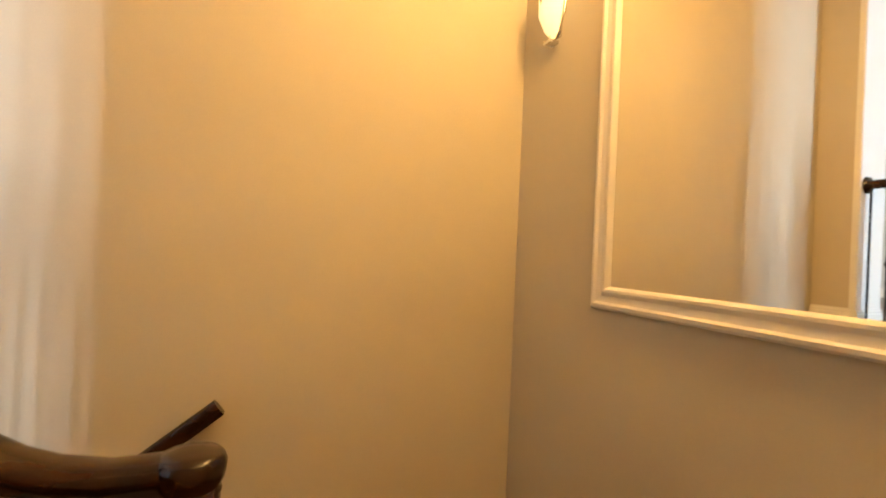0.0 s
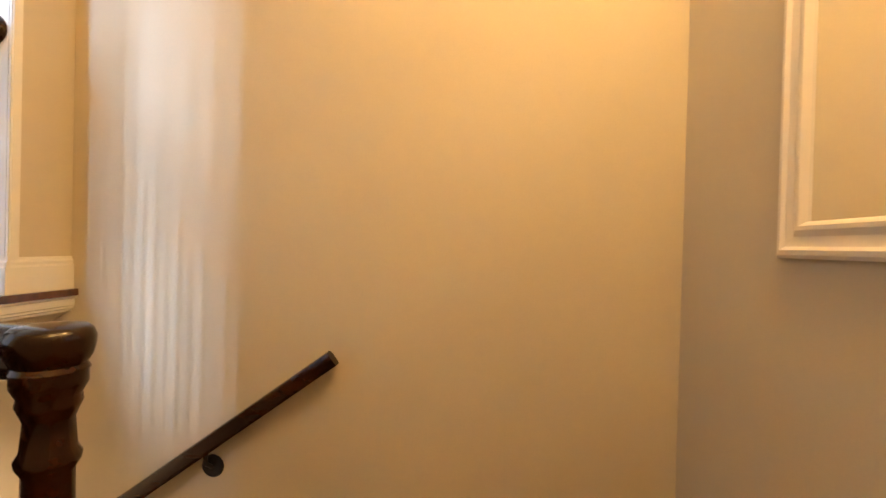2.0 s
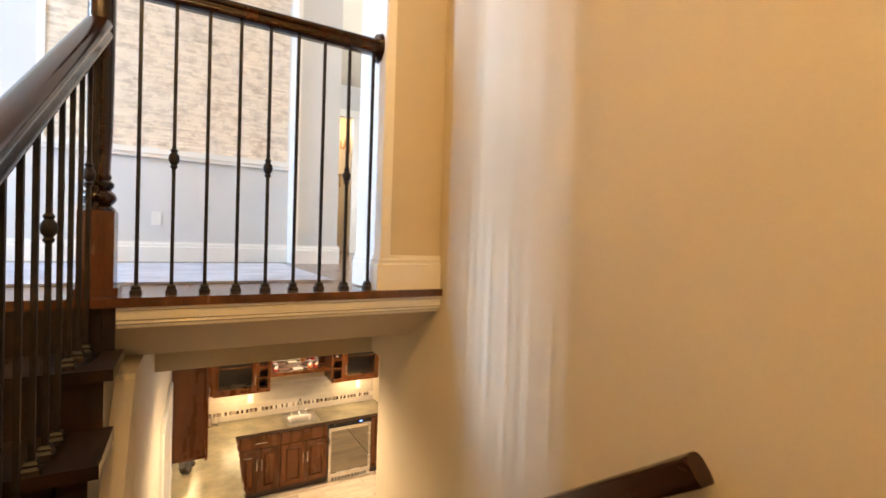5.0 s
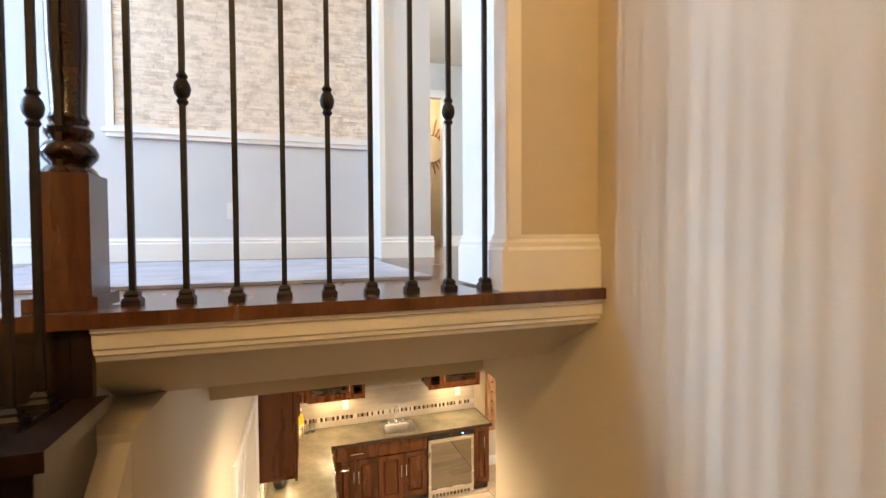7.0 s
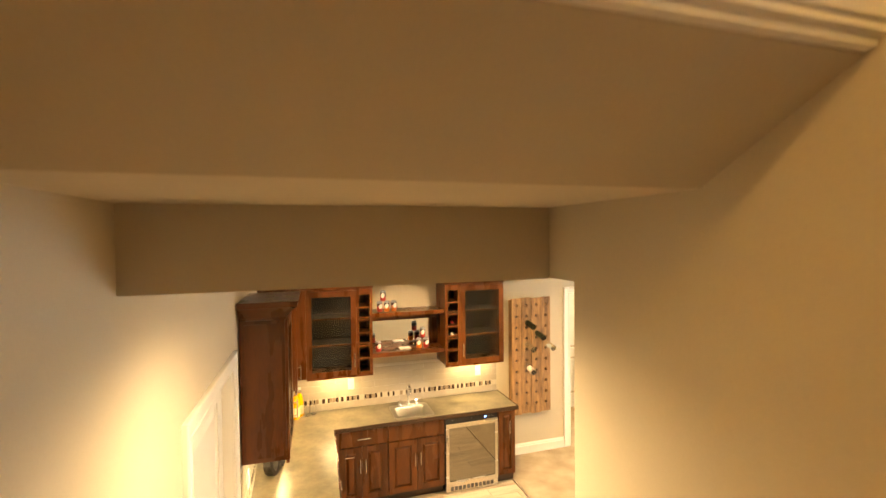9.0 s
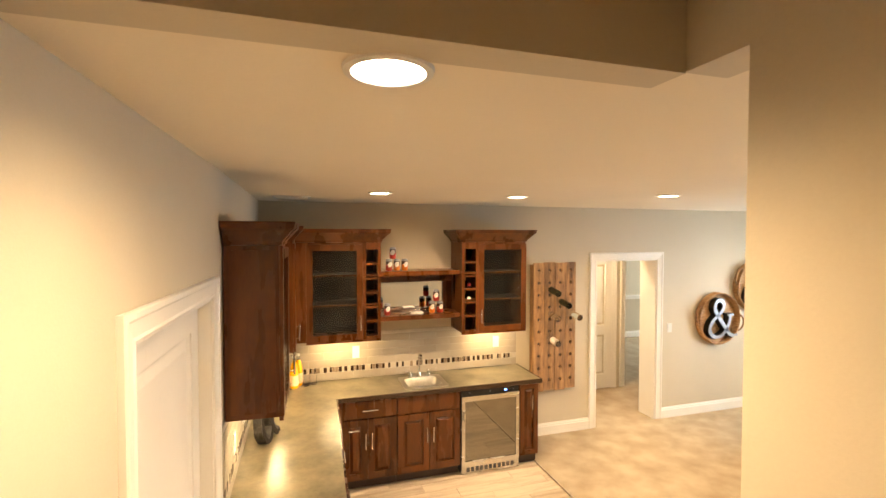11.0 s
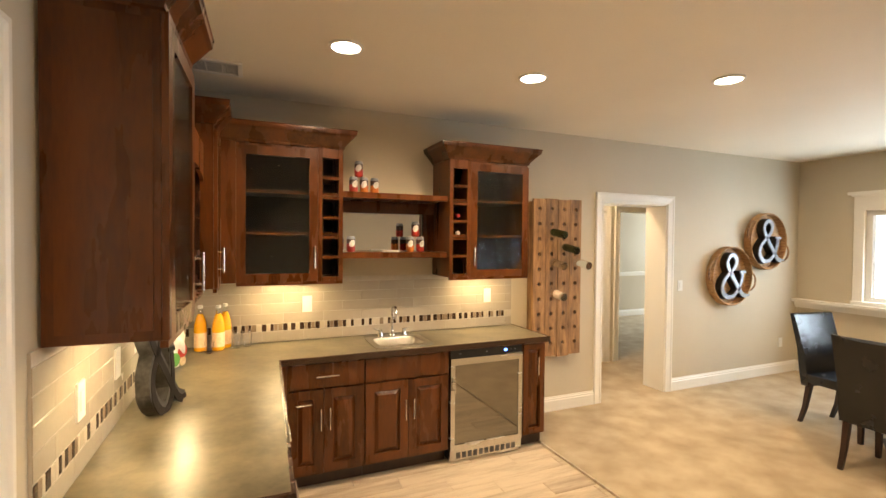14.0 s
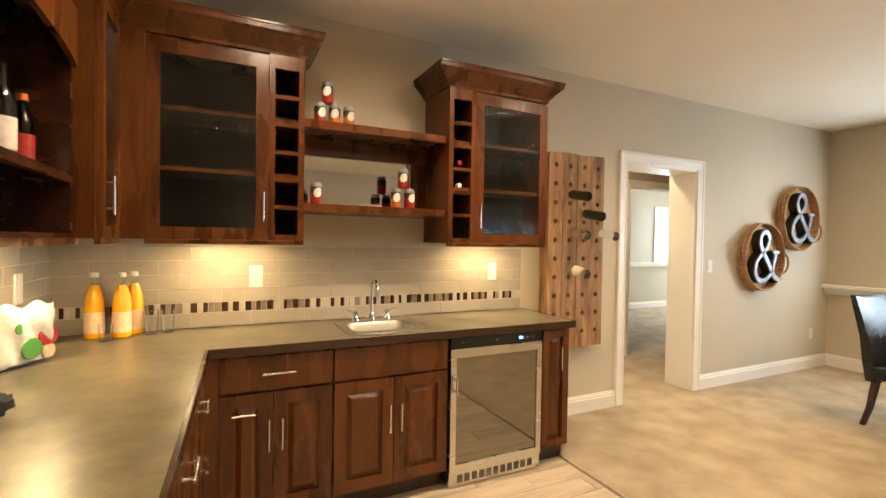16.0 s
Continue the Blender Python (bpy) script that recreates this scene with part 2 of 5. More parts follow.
def lathe(bm, profile, seg=20, centre=(0, 0, 0), square=()):
    """Turned shape about z; rings named in square are square in plan."""
    rings = []
    for k, (r, z) in enumerate(profile):
        ring = []
        for i in range(seg):
            t = 2 * math.pi * (i + 0.5) / seg
            c, s = math.cos(t), math.sin(t)
            q = r / max(abs(c), abs(s)) if k in square else r
            ring.append(bm.verts.new((centre[0] + q * c, centre[1] + q * s, centre[2] + z)))
        rings.append(ring)
    for a, b in zip(rings, rings[1:]):
        for i in range(seg):
            j = (i + 1) % seg
            bm.faces.new((a[i], a[j], b[j], b[i]))
    bm.faces.new(rings[0][::-1])
    bm.faces.new(rings[-1])


def sweep(bm, points, profile, side=None):
    """A closed outline (across, up) carried along a line of points."""
    pts = [Vector(p) for p in points]
    rings = []
    for i, p in enumerate(pts):
        d = (pts[min(i + 1, len(pts) - 1)] - pts[max(i - 1, 0)]).normalized()
        a = side.copy() if side else d.cross(Vector((0, 0, 1))).normalized()
        u = a.cross(d).normalized()
        rings.append([bm.verts.new(p + a * x + u * z) for x, z in profile])
    n = len(profile)
    for r, s in zip(rings, rings[1:]):
        for i in range(n):
            j = (i + 1) % n
            bm.faces.new((r[i], r[j], s[j], s[i]))
    bm.faces.new(rings[0][::-1])
    bm.faces.new(rings[-1])


def ring_loft(bm, rings, close=True, cap0=True, cap1=True):
    vs = [[bm.verts.new(p) for p in r] for r in rings]
    n = len(vs[0])
    for a, b in zip(vs, vs[1:]):
        for i in range(n if close else n - 1):
            j = (i + 1) % n
            bm.faces.new((a[i], a[j], b[j], b[i]))
    if cap0:
        bm.faces.new(vs[0][::-1])
    if cap1:
        bm.faces.new(vs[-1])


def mesh_of(name, bm, material, bevel=0.0, smooth=False, seg=1):
    if bevel:
        es = [e for e in bm.edges if len(e.link_faces) == 2 and e.calc_face_angle(0) > 0.6]
        bmesh.ops.bevel(bm, geom=es, offset=bevel, segments=seg, profile=0.5, affect="EDGES", clamp_overlap=True)
    bmesh.ops.recalc_face_normals(bm, faces=bm.faces)
    me = bpy.data.meshes.new(name)
    bm.to_mesh(me)
    bm.free()
    me.materials.append(material)
    if smooth:
        for p in me.polygons:
            p.use_smooth = True
        me.set_sharp_from_angle(angle=radians(40))
    return me


def part(name, bm, material, parent=None, label="", bevel=0.0, smooth=False, at=None, seg=1):
    ob = new(name, mesh_of(name, bm, material, bevel, smooth, seg))
    if parent:
        ob.parent = parent
    if at is not None:
        ob.matrix_basis = at
    return tagged(ob, label)


def thing(name, m, label, category, group="", kind=""):
    ob = new(name)
    ob.empty_display_size = 0.1
    ob.matrix_basis = m
    return tagged(ob, label, category, group, kind)


def boxes(name, parent, material, spec, bevel=0.002, label="", at=None):
    bm = bmesh.new()
    for b in spec:
        box(bm, *b)
    return part(name, bm, material, parent, label, bevel, at=at)


def structure(name, spec, material, label, category, bevel=0.0):
    bm = bmesh.new()
    for b in spec:
        box(bm, *b)
    return tagged(part(name, bm, material, None, label, bevel), category=category, kind="structure")


def piece(name, me, parent, at):
    ob = new(name, me)
    ob.parent = parent
    ob.matrix_basis = at
    return ob


def letters(text, size, depth, bevel, material, name, parent, at, label="", shear=0.0):
    cu = bpy.data.curves.new(name, "FONT")
    cu.body, cu.size, cu.extrude, cu.bevel_depth, cu.shear = text, size, depth, bevel, shear
    cu.align_x, cu.align_y = "CENTER", "CENTER"
    tmp = bpy.data.objects.new(name, cu)
    scene.collection.objects.link(tmp)
    me = bpy.data.meshes.new_from_object(tmp.evaluated_get(bpy.context.evaluated_depsgraph_get()))
    bpy.data.objects.remove(tmp)
    bpy.data.curves.remove(cu)
    me.name = name
    me.materials.clear()
    me.materials.append(material)
    ob = new(name, me)
    if parent:
        ob.parent = parent
    ob.matrix_basis = at
    return tagged(ob, label)


# ---- plan ----
XL, XR = 1.30, 2.51            # side wall of the bar, stairwell wall
XS = 1.235                     # side wall at the stairs
YB = -0.57                     # landing's end wall
YK, XE = 7.415, 8.55           # basement: bar wall, window wall
CEIL, MAIN, LAND = 2.776, 3.30, 2.16
RIM = 2.40                     # main floor's edge over the stairs
SHAFT, WEND = 3.34, 3.19       # stair shaft's end, end of the wall beside the flight
TOP = 6.2                      # stairwell ceiling
T = 0.12

# ---- basement shell ----

def yz_prism(name, material, x0, x1, yz, label, category):
    bm = bmesh.new()
    a = [bm.verts.new((x0, y, z)) for y, z in yz]
    b = [bm.verts.new((x1, y, z)) for y, z in yz]
    for i in range(len(yz)):
        j = (i + 1) % len(yz)
        bm.faces.new((a[i], a[j], b[j], b[i]))
    bm.faces.new(a[::-1])
    bm.faces.new(b)
    return tagged(part(name, bm, material, None, label), category=category, kind="structure")


TN = 0.28                      # thickness of the bar wall
structure("floor_carpet", [(4.1, XE, 1.0, YK + TN, -0.2, 0.012), (4.3, 12.1, YK + TN, 11.7, -0.2, 0.012)], M_CARPET, "beige cut-pile carpet over the lower room", "carpet")
slab = structure("floor", [(-0.4, 4.1, YB - T, YK + 0.02, -0.2, -0.012)], M_GROUT, "tan wood-look plank tiles laid by the bar", "floor")
structure("trim_carpet_edge", [(4.09, 4.105, 3.2, 6.86, -0.012, 0.012)], M_PLANK, "thin wood strip where tile meets carpet", "trim")
structure("wall_north", [(XL - T, 5.225, YK, YK + TN, -0.1, CEIL), (6.15, XE + T, YK, YK + TN, -0.1, CEIL), (5.225, 6.15, YK, YK + TN, 2.125, CEIL)], M_WALL, "greige painted wall behind the wet bar with doorway", "wall")
structure("wall_east", [(XE, XE + T, 1.0, 4.4, 0, CEIL), (XE, XE + T, 6.70, YK, 0, CEIL), (XE, XE + T, 4.4, 6.70, 0, 1.0), (XE, XE + T, 4.4, 6.70, 2.10, CEIL)], M_WALL, "greige painted wall with a wide window", "wall")
structure("wall_south", [(XR + T, XE + T, 0.9, 1.0, 0, CEIL)], M_WALL, "greige painted wall closing the lower room", "wall")


def lean(ob):
    """The side wall runs a little out of square between stairs and bar."""
    for v in ob.data.vertices:
        v.co.x -= max(0.0, 5.2 - max(v.co.y, 2.44)) * (XL - XS) / 2.76
    return ob


lean(structure("wall_west", [(XL - T, XL, 2.44, 3.98, 0, 3.0118), (XL - T, XL, 4.98, 5.2, 0, 3.0118), (XL - T, XL, 5.2, YK, 0, 3.0118), (XL - T, XL, 3.98, 4.98, 2.125, 3.0118)], M_WALL, "greige painted wall beside the stairs and bar", "wall"))
yz_prism("wall_stair", M_WALL, XR, XR + T, [(YB, 0), (WEND, 0), (WEND, CEIL), (SHAFT, CEIL), (SHAFT, TOP), (YB, TOP)], "tall greige painted stairwell wall", "wall")
structure("wall_landing", [(-0.4, XR + T, YB - T, YB, 0, TOP)], M_WALL, "greige painted wall at the landing", "wall")
structure("wall_upper_flight", [(-0.5, -0.4, YB - T, 2.5, 0, TOP)], M_WALL, "greige painted wall along the upper flight", "wall")
structure("ceiling", [(XL - T, XE + T, SHAFT, YK + TN, CEIL, CEIL + 0.1), (XR + T, XE + T, 0.9, SHAFT, CEIL, CEIL + 0.1)], M_CEIL, "cream textured drywall ceiling", "ceiling")
structure("ceiling_bulkhead", [(XS - 0.02, XR, SHAFT - 0.004, SHAFT + 0.1, CEIL - 0.003, 3.0115)], M_WALL, "greige drop at the end of the stair shaft", "bulkhead")
structure("ceiling_stairwell", [(-3.6, 6.2, YB - T, 9.5, TOP, TOP + 0.1)], M_CEIL, "pale ceiling above the stairwell and hall", "ceiling")


def prism(bm, x0, x1, yz):
    a = [bm.verts.new((x0, y, z)) for y, z in yz]
    b = [bm.verts.new((x1, y, z)) for y, z in yz]
    n = len(yz)
    for i in range(n):
        j = (i + 1) % n
        bm.faces.new((a[i], a[j], b[j], b[i]))
    bm.faces.new(a[::-1])
    bm.faces.new(b)


# ---- main floor over the basement ----
bm = bmesh.new()
prism(bm, XS - T, XR, [(2.44, 3.265), (9.3, 3.265), (9.3, 3.012), (2.73, 3.012), (2.44, 3.18)])
tagged(part("ceiling_stair_soffit", bm, M_WALL, None, "greige sloped soffit under the main floor"), category="soffit", kind="structure")
structure("floor_main", [(-3.6, XS - T, 2.44, 9.5, 2.94, 3.265), (XR + T, 6.2, 2.44, 9.5, 2.94, 3.265)], M_WALL, "floor structure of the main level", "floor")
hardwood = structure("floor_hardwood", [(-3.6, 6.2, 2.50, 9.5, 3.266, 3.292)], M_TREAD, "dark walnut hardwood floor of the hall", "floor")
nosing = boxes("floor_nosing", None, M_TREAD, [(-0.4, XR - 0.002, 2.385, 2.52, 3.266, 3.300)], 0.012)
tagged(nosing, "dark walnut nosing along the main floor's edge", "nosing", kind="structure")
bm = bmesh.new()
prism(bm, XS - 0.06, XR - 0.001, [(2.44, 3.265), (2.394, 3.265), (2.394, 3.255), (2.403, 3.250), (2.405, 3.217), (2.411, 3.212), (2.411, 3.202), (2.422, 3.196), (2.423, 3.186), (2.44, 3.183)])
tagged(part("trim_rim", bm, M_TRIM, None, "cream moulded fascia under the floor nosing"), category="trim", kind="structure")

# stub wall with cased end
structure("wall_stub", [(2.205, XR, 2.430, 2.78, MAIN, TOP)], M_WALL, "greige wall end beside the balustrade", "wall")
structure("trim_stub_jamb", [(2.19, 2.2045, 2.438, 2.782, MAIN, TOP), (2.185, 2.235, 2.418, 2.4295, MAIN + 0.157, TOP), (2.19, 2.215, 2.412, 2.418, MAIN + 0.157, TOP)], M_TRIM, "white cased end of the wall", "trim", 0.003)


def baseboard(name, runs, z, h=0.157, label="white moulded baseboard"):
    """runs: (x0, y0, x1, y1, side) with side the way out of the wall."""
    bm = bmesh.new()
    for x0, y0, x1, y1, side in runs:
        n = Vector((side[0], side[1], 0))
        d = Vector((x1 - x0, y1 - y0, 0)).normalized()
        prof = [(0.0, 0), (0.018, 0), (0.018, h * 0.72), (0.012, h * 0.78), (0.013, h * 0.86), (0.007, h * 0.92), (0.006, h), (0.0, h)]
        a = [bm.verts.new(Vector((x0, y0, z + q)) + n * p) for p, q in prof]
        b = [bm.verts.new(Vector((x1, y1, z + q)) + n * p) for p, q in prof]
        for i in range(len(prof)):
            j = (i + 1) % len(prof)
            bm.faces.new((a[i], a[j], b[j], b[i]))
        bm.faces.new(a[::-1])
        bm.faces.new(b)
    return tagged(part(name, bm, M_TRIM, None, label), category="baseboard", kind="structure")


baseboard("baseboard_stub", [(2.188, 2.430, XR, 2.430, (0, -1)), (2.189, 2.412, 2.189, 2.78, (-1, 0))], MAIN, 0.165)
# hall: far wall, pillar, wall beyond with a lit doorway
structure("wall_hall", [(-3.6, 2.265, 5.0, 5.12, 3.292, TOP)], M_HALL, "pale grey hall wall with a framed paper panel", "wall")
structure("wall_hall_pillar", [(2.265, 2.655, 4.72, 5.12, 3.292, TOP)], M_HALL, "pale grey wall return in the hall", "wall")
structure("trim_pillar", [(2.245, 2.285, 4.70, 4.7195, 3.292, TOP), (2.246, 2.2645, 4.7205, 4.999, 3.292, TOP)], M_TRIM, "white corner trim in the hall", "trim", 0.003)
structure("wall_hall_far", [(2.56, 3.20, 8.2, 8.3, 3.292, TOP), (3.91, 4.75, 8.2, 8.3, 3.292, TOP), (5.45, 6.2, 8.2, 8.3, 3.292, TOP), (3.20, 3.91, 8.2, 8.3, 5.66, TOP), (4.75, 5.45, 8.2, 8.3, 3.292, 4.4)], M_HALL, "grey wall at the end of the hall", "wall")
structure("wall_hall_side", [(6.1, 6.2, 2.44, 8.2, 3.292, TOP), (2.535, 2.655, 5.12, 8.2, 3.292, TOP), (XR + T, 6.2, 2.5, 2.62, 3.292, TOP)], M_HALL, "pale grey side walls of the hall", "wall")
structure("wall_lit_room", [(2.9, 6.2, 9.4, 9.5, 3.292, TOP), (2.9, 3.0, 8.3, 9.4, 3.292, TOP), (4.64, 4.72, 8.3, 9.4, 3.292, TOP)], M_WALL, "cream wall of the lamp-lit room", "wall")
# out of view; the partition up to x 0.2 cuts the daylight patch's edge
structure("wall_foyer_unseen", [(-3.6, -3.5, 2.44, 2.95, 3.292, TOP), (-3.6, -3.5, 4.45, 5.0, 3.292, TOP), (-3.6, -3.5, 2.95, 4.45, 3.292, 3.9), (-3.6, -3.5, 2.95, 4.45, 6.12, TOP), (-3.6, 0.2, 2.345, 2.385, MAIN, TOP)], M_HALL, "unseen pale grey foyer wall with a window opening, bounding the daylight", "wall")
structure("door_casing_hall", [(3.08, 3.20, 8.18, 8.2, 3.292, 5.78), (3.91, 4.03, 8.18, 8.2, 3.292, 5.78), (3.20, 3.91, 8.18, 8.2, 5.66, 5.78)], M_TRIM, "white door casing of the lit room", "trim", 0.004)
baseboard("baseboard_hall", [(-3.5, 5.0, 2.246, 5.0, (0, -1)), (2.245, 4.70, 2.672, 4.70, (0, -1)), (4.03, 8.2, 6.1, 8.2, (0, -1)), (2.655, 8.2, 3.08, 8.2, (0, -1))], 3.292, 0.17)
tagged(boxes("rug", None, M_RUG, [(0.2, 2.12, 2.95, 4.55, 3.293, 3.304)], 0.004), "thin grey-blue rug on the hall floor", "rug")
# framed panel of split-face ledger stone
pn = thing("stone_panel", pose(0.38, 4.998, 4.2), "beige stacked ledger stone panel in a white moulded frame", "wall panel")
boxes("backing", pn, M_DARKGROUT, [(0.05, 1.85, -0.004, 0, 0.05, 1.9)], 0)
rng = random.Random(11)
bm = bmesh.new()
z = 0.052
while z < 1.89:
    h = min(rng.choice((0.014, 0.018, 0.022, 0.027)), 1.898 - z)
    x = 0.052
    while x < 1.845:
        w = min(rng.uniform(0.03, 0.13), 1.848 - x)
        if 1.848 - x - w < 0.03:
            w = 1.848 - x
        d = [rng.uniform(0.011, 0.0145) for _ in range(4)]
        e = 0.0005
        q = [bm.verts.new(p) for p in ((x + e, -0.004, z + e), (x + w - e, -0.004, z + e), (x + w - e, -0.004, z + h - e), (x + e, -0.004, z + h - e))]
        f = [bm.verts.new(p) for p in ((x + 2 * e, -d[0], z + 2 * e), (x + w - 2 * e, -d[1], z + 2 * e), (x + w - 2 * e, -d[2], z + h - 2 * e), (x + 2 * e, -d[3], z + h - 2 * e))]
        bm.faces.new(f)
        for k in range(4):
            bm.faces.new((q[k], q[(k + 1) % 4], f[(k + 1) % 4], f[k]))
        x += w
    z += h
tagged(part("ledger_stone", bm, M_LEDGER, pn, "split-face beige stone strips"), kind="stuff")
boxes("frame", pn, M_TRIM, [(0, 0.05, -0.022, 0, 0.0, 1.95), (1.85, 1.90, -0.022, 0, 0, 1.95), (0.05, 1.85, -0.022, 0, 1.9, 1.95)], 0.006)
boxes("sill", pn, M_TRIM, [(-0.02, 1.92, -0.045, 0, 0.0, 0.03), (0.0, 1.9, -0.028, 0, 0.03, 0.05), (0.0, 1.9, -0.03, 0, -0.03, 0.0)], 0.006)


def outlet(m, label, rocker=False, h=0.118):
    o = thing("wall_switch" if rocker else "power_outlet", m, label, "switch" if rocker else "outlet")
    boxes("plate", o, M_WPLASTIC, [(-0.036, 0.036, -0.007, 0, -h / 2, h / 2)], 0.003)
    if rocker:
        boxes("rocker", o, M_WPLASTIC, [(-0.016, 0.016, -0.011, -0.007, -0.033, 0.033)], 0.002)
    else:
        for s in (-0.022, 0.022):
            boxes("socket", o, M_WPLASTIC, [(-0.015, 0.015, -0.009, -0.007, s - 0.014, s + 0.014)], 0.002)
    return o


outlet(pose(1.17, 5.0, 3.66), "white power outlet on the pale grey hall wall")
# sunburst mirror in the lit room, on its back wall
sb = thing("sunburst_mirror", pose(4.06, 9.395, 5.08), "round mirror with brown wooden sunburst rays", "mirror")
bm = bmesh.new()
tube(bm, (0, -0.03, 0), (0, 0, 0), 0.25, seg=28)
part("glass", bm, M_MIRROR, sb)
for i in range(28):
    a = 2 * math.pi * i / 28
    r = 0.47 + 0.1 * (i % 3 == 0) - 0.05 * (i % 2)
    bm = bmesh.new()
    tube(bm, (0.235 * math.cos(a), -0.012, 0.235 * math.sin(a)), (r * math.cos(a), -0.012, r * math.sin(a)), 0.019, 0.010, 6)
    part("ray", bm, M_RACK, sb)
lamp("room_lamp", "POINT", pose(3.7, 8.9, 5.6), 30, SOFTWARM, 0.1)
# built-in shelves beyond the hall
sh = thing("built_in_shelves", pose(4.75, 8.25, 4.4), "white built-in shelves holding small dark and white things", "shelves")
boxes("carcass", sh, M_TRIM, [(0, 0.02, 0, 0.3, 0, 1.8), (0.68, 0.70, 0, 0.3, 0, 1.8), (0.02, 0.68, 0.28, 0.3, 0, 1.8), (0.02, 0.68, 0, 0.28, 1.78, 1.8)], 0)
for z in (0.0, 0.42, 0.84, 1.26):
    boxes("shelf", sh, M_TRIM, [(0.02, 0.68, 0.0, 0.28, z, z + 0.025)], 0.002)
for k, (x, z, w, h, mt) in enumerate(((0.15, 0.025, 0.12, 0.2, M_TRIM), (0.4, 0.025, 0.14, 0.12, M_ZINC), (0.2, 0.445, 0.22, 0.24, M_DARKWOOD), (0.5, 0.445, 0.1, 0.16, M_BASKET), (0.22, 0.865, 0.2, 0.18, M_BLACKMETAL), (0.5, 0.865, 0.12, 0.22, M_TRIM), (0.35, 1.285, 0.25, 0.2, M_BASKET))):
    bm = bmesh.new()
    lathe(bm, [(w * 0.3, 0), (w * 0.45, h * 0.15), (w * 0.5, h * 0.5), (w * 0.3, h * 0.85), (w * 0.34, h)], 14)
    tagged(part("vase", bm, mt, None, "small decorative vase standing on a white shelf", at=pose(4.75 + x, 8.37, 4.4 + z), smooth=True), category="vase", group="things on the hall shelves")

# ---- stairs ----
up = thing("staircase_upper", pose(0, 0, 0), "dark walnut flight from the landing to the hall", "stairs", kind="structure")
RUN, RISE = 0.25, 0.19
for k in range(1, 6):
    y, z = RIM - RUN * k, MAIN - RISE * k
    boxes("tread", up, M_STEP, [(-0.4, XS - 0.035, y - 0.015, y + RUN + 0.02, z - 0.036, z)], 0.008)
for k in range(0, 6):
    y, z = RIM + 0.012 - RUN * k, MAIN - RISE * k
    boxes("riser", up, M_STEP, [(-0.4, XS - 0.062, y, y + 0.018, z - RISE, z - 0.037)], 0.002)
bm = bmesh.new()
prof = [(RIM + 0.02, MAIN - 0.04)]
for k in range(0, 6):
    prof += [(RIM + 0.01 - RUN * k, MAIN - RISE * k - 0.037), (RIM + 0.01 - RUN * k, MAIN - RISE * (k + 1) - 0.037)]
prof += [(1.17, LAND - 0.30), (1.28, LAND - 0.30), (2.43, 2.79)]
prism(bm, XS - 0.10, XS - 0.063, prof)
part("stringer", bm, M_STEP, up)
bm = bmesh.new()
prism(bm, XS - T, XS - 0.001, [(1.25, 0.0), (2.44, 0.0), (2.44, 2.99), (1.25, 2.02)])
tagged(part("wall_under_flight", bm, M_WALL, None, "greige wall below the upper flight"), category="wall", kind="structure")

ld = boxes("landing", None, M_TREAD, [(-0.4, XR, YB, 1.17, LAND - 0.25, LAND)], 0.0)
tagged(ld, "dark walnut landing between the flights", "landing", kind="structure")
low = thing("staircase_lower", pose(0, 0, 0), "dark walnut flight down to the basement", "stairs", kind="structure")
Y0, LRUN, LRISE = 1.25, 0.2456, 0.18
for k in range(0, 12):
    y, z = Y0 + LRUN * k, LAND - LRISE * k
    if k < 11:
        boxes("tread", low, M_TREAD, [(XS + 0.001, XR - 0.001, y + 0.001, y + LRUN + 0.025, z - LRISE - 0.035, z - LRISE)], 0.008)
    boxes("riser", low, M_TRIM, [(XS + 0.001, XR - 0.001, y - 0.018, y, z - LRISE, z - (0.036 if k else 0))], 0.0)
boxes("landing_nosing", low, M_TREAD, [(XS + 0.001, XR - 0.001, 1.17, 1.255, LAND - 0.036, LAND)], 0.008)
bm = bmesh.new()
prism(bm, XS + 0.001, XR - 0.001, [(1.2, 0), (3.9, 0), (3.9, 0.1), (1.2, 2.0)])
part("carriage", bm, M_DARKWOOD, low)

# ---- balustrade ----
_half = [(0.026, -0.033), (0.031, -0.029), (0.034, -0.020), (0.033, -0.011), (0.029, -0.003), (0.029, 0.002), (0.034, 0.007), (0.037, 0.014), (0.036, 0.021), (0.032, 0.028), (0.024, 0.034), (0.013, 0.0375)]
RAILP = _half + [(-x, z) for x, z in reversed(_half)]


def newel(name, m, base_h, height, label, s=1.0, foot=None):
    n = thing(name, m, label, "newel post")
    bm = bmesh.new()
    box(bm, -0.055, 0.055, -0.055, 0.055, 0.03, base_h)
    box(bm, -0.07, 0.07, -0.07, 0.07, 0.0, 0.03)
    part("base", bm, foot or M_RAIL, n, bevel=0.006)
    bm = bmesh.new()
    h = height - base_h
    lathe(bm, [(r * s, z) for r, z in ((0.056, 0), (0.05, 0.012), (0.040, 0.022), (0.054, 0.04), (0.056, 0.052), (0.05, 0.066), (0.038, 0.078), (0.047, 0.092), (0.047, 0.104), (0.036, 0.116), (0.040, 0.128), (0.034, 0.142), (0.040, 0.30), (0.043, h * 0.6), (0.041, h - 0.155), (0.050, h - 0.142), (0.052, h - 0.132), (0.044, h - 0.120), (0.040, h - 0.075), (0.046, h - 0.062), (0.052, h - 0.05), (0.050, h - 0.038), (0.060, h - 0.022), (0.060, h))], 24)
    part("turned_post", bm, M_RAIL, n, smooth=True, at=pose(0, 0, base_h))
    return n


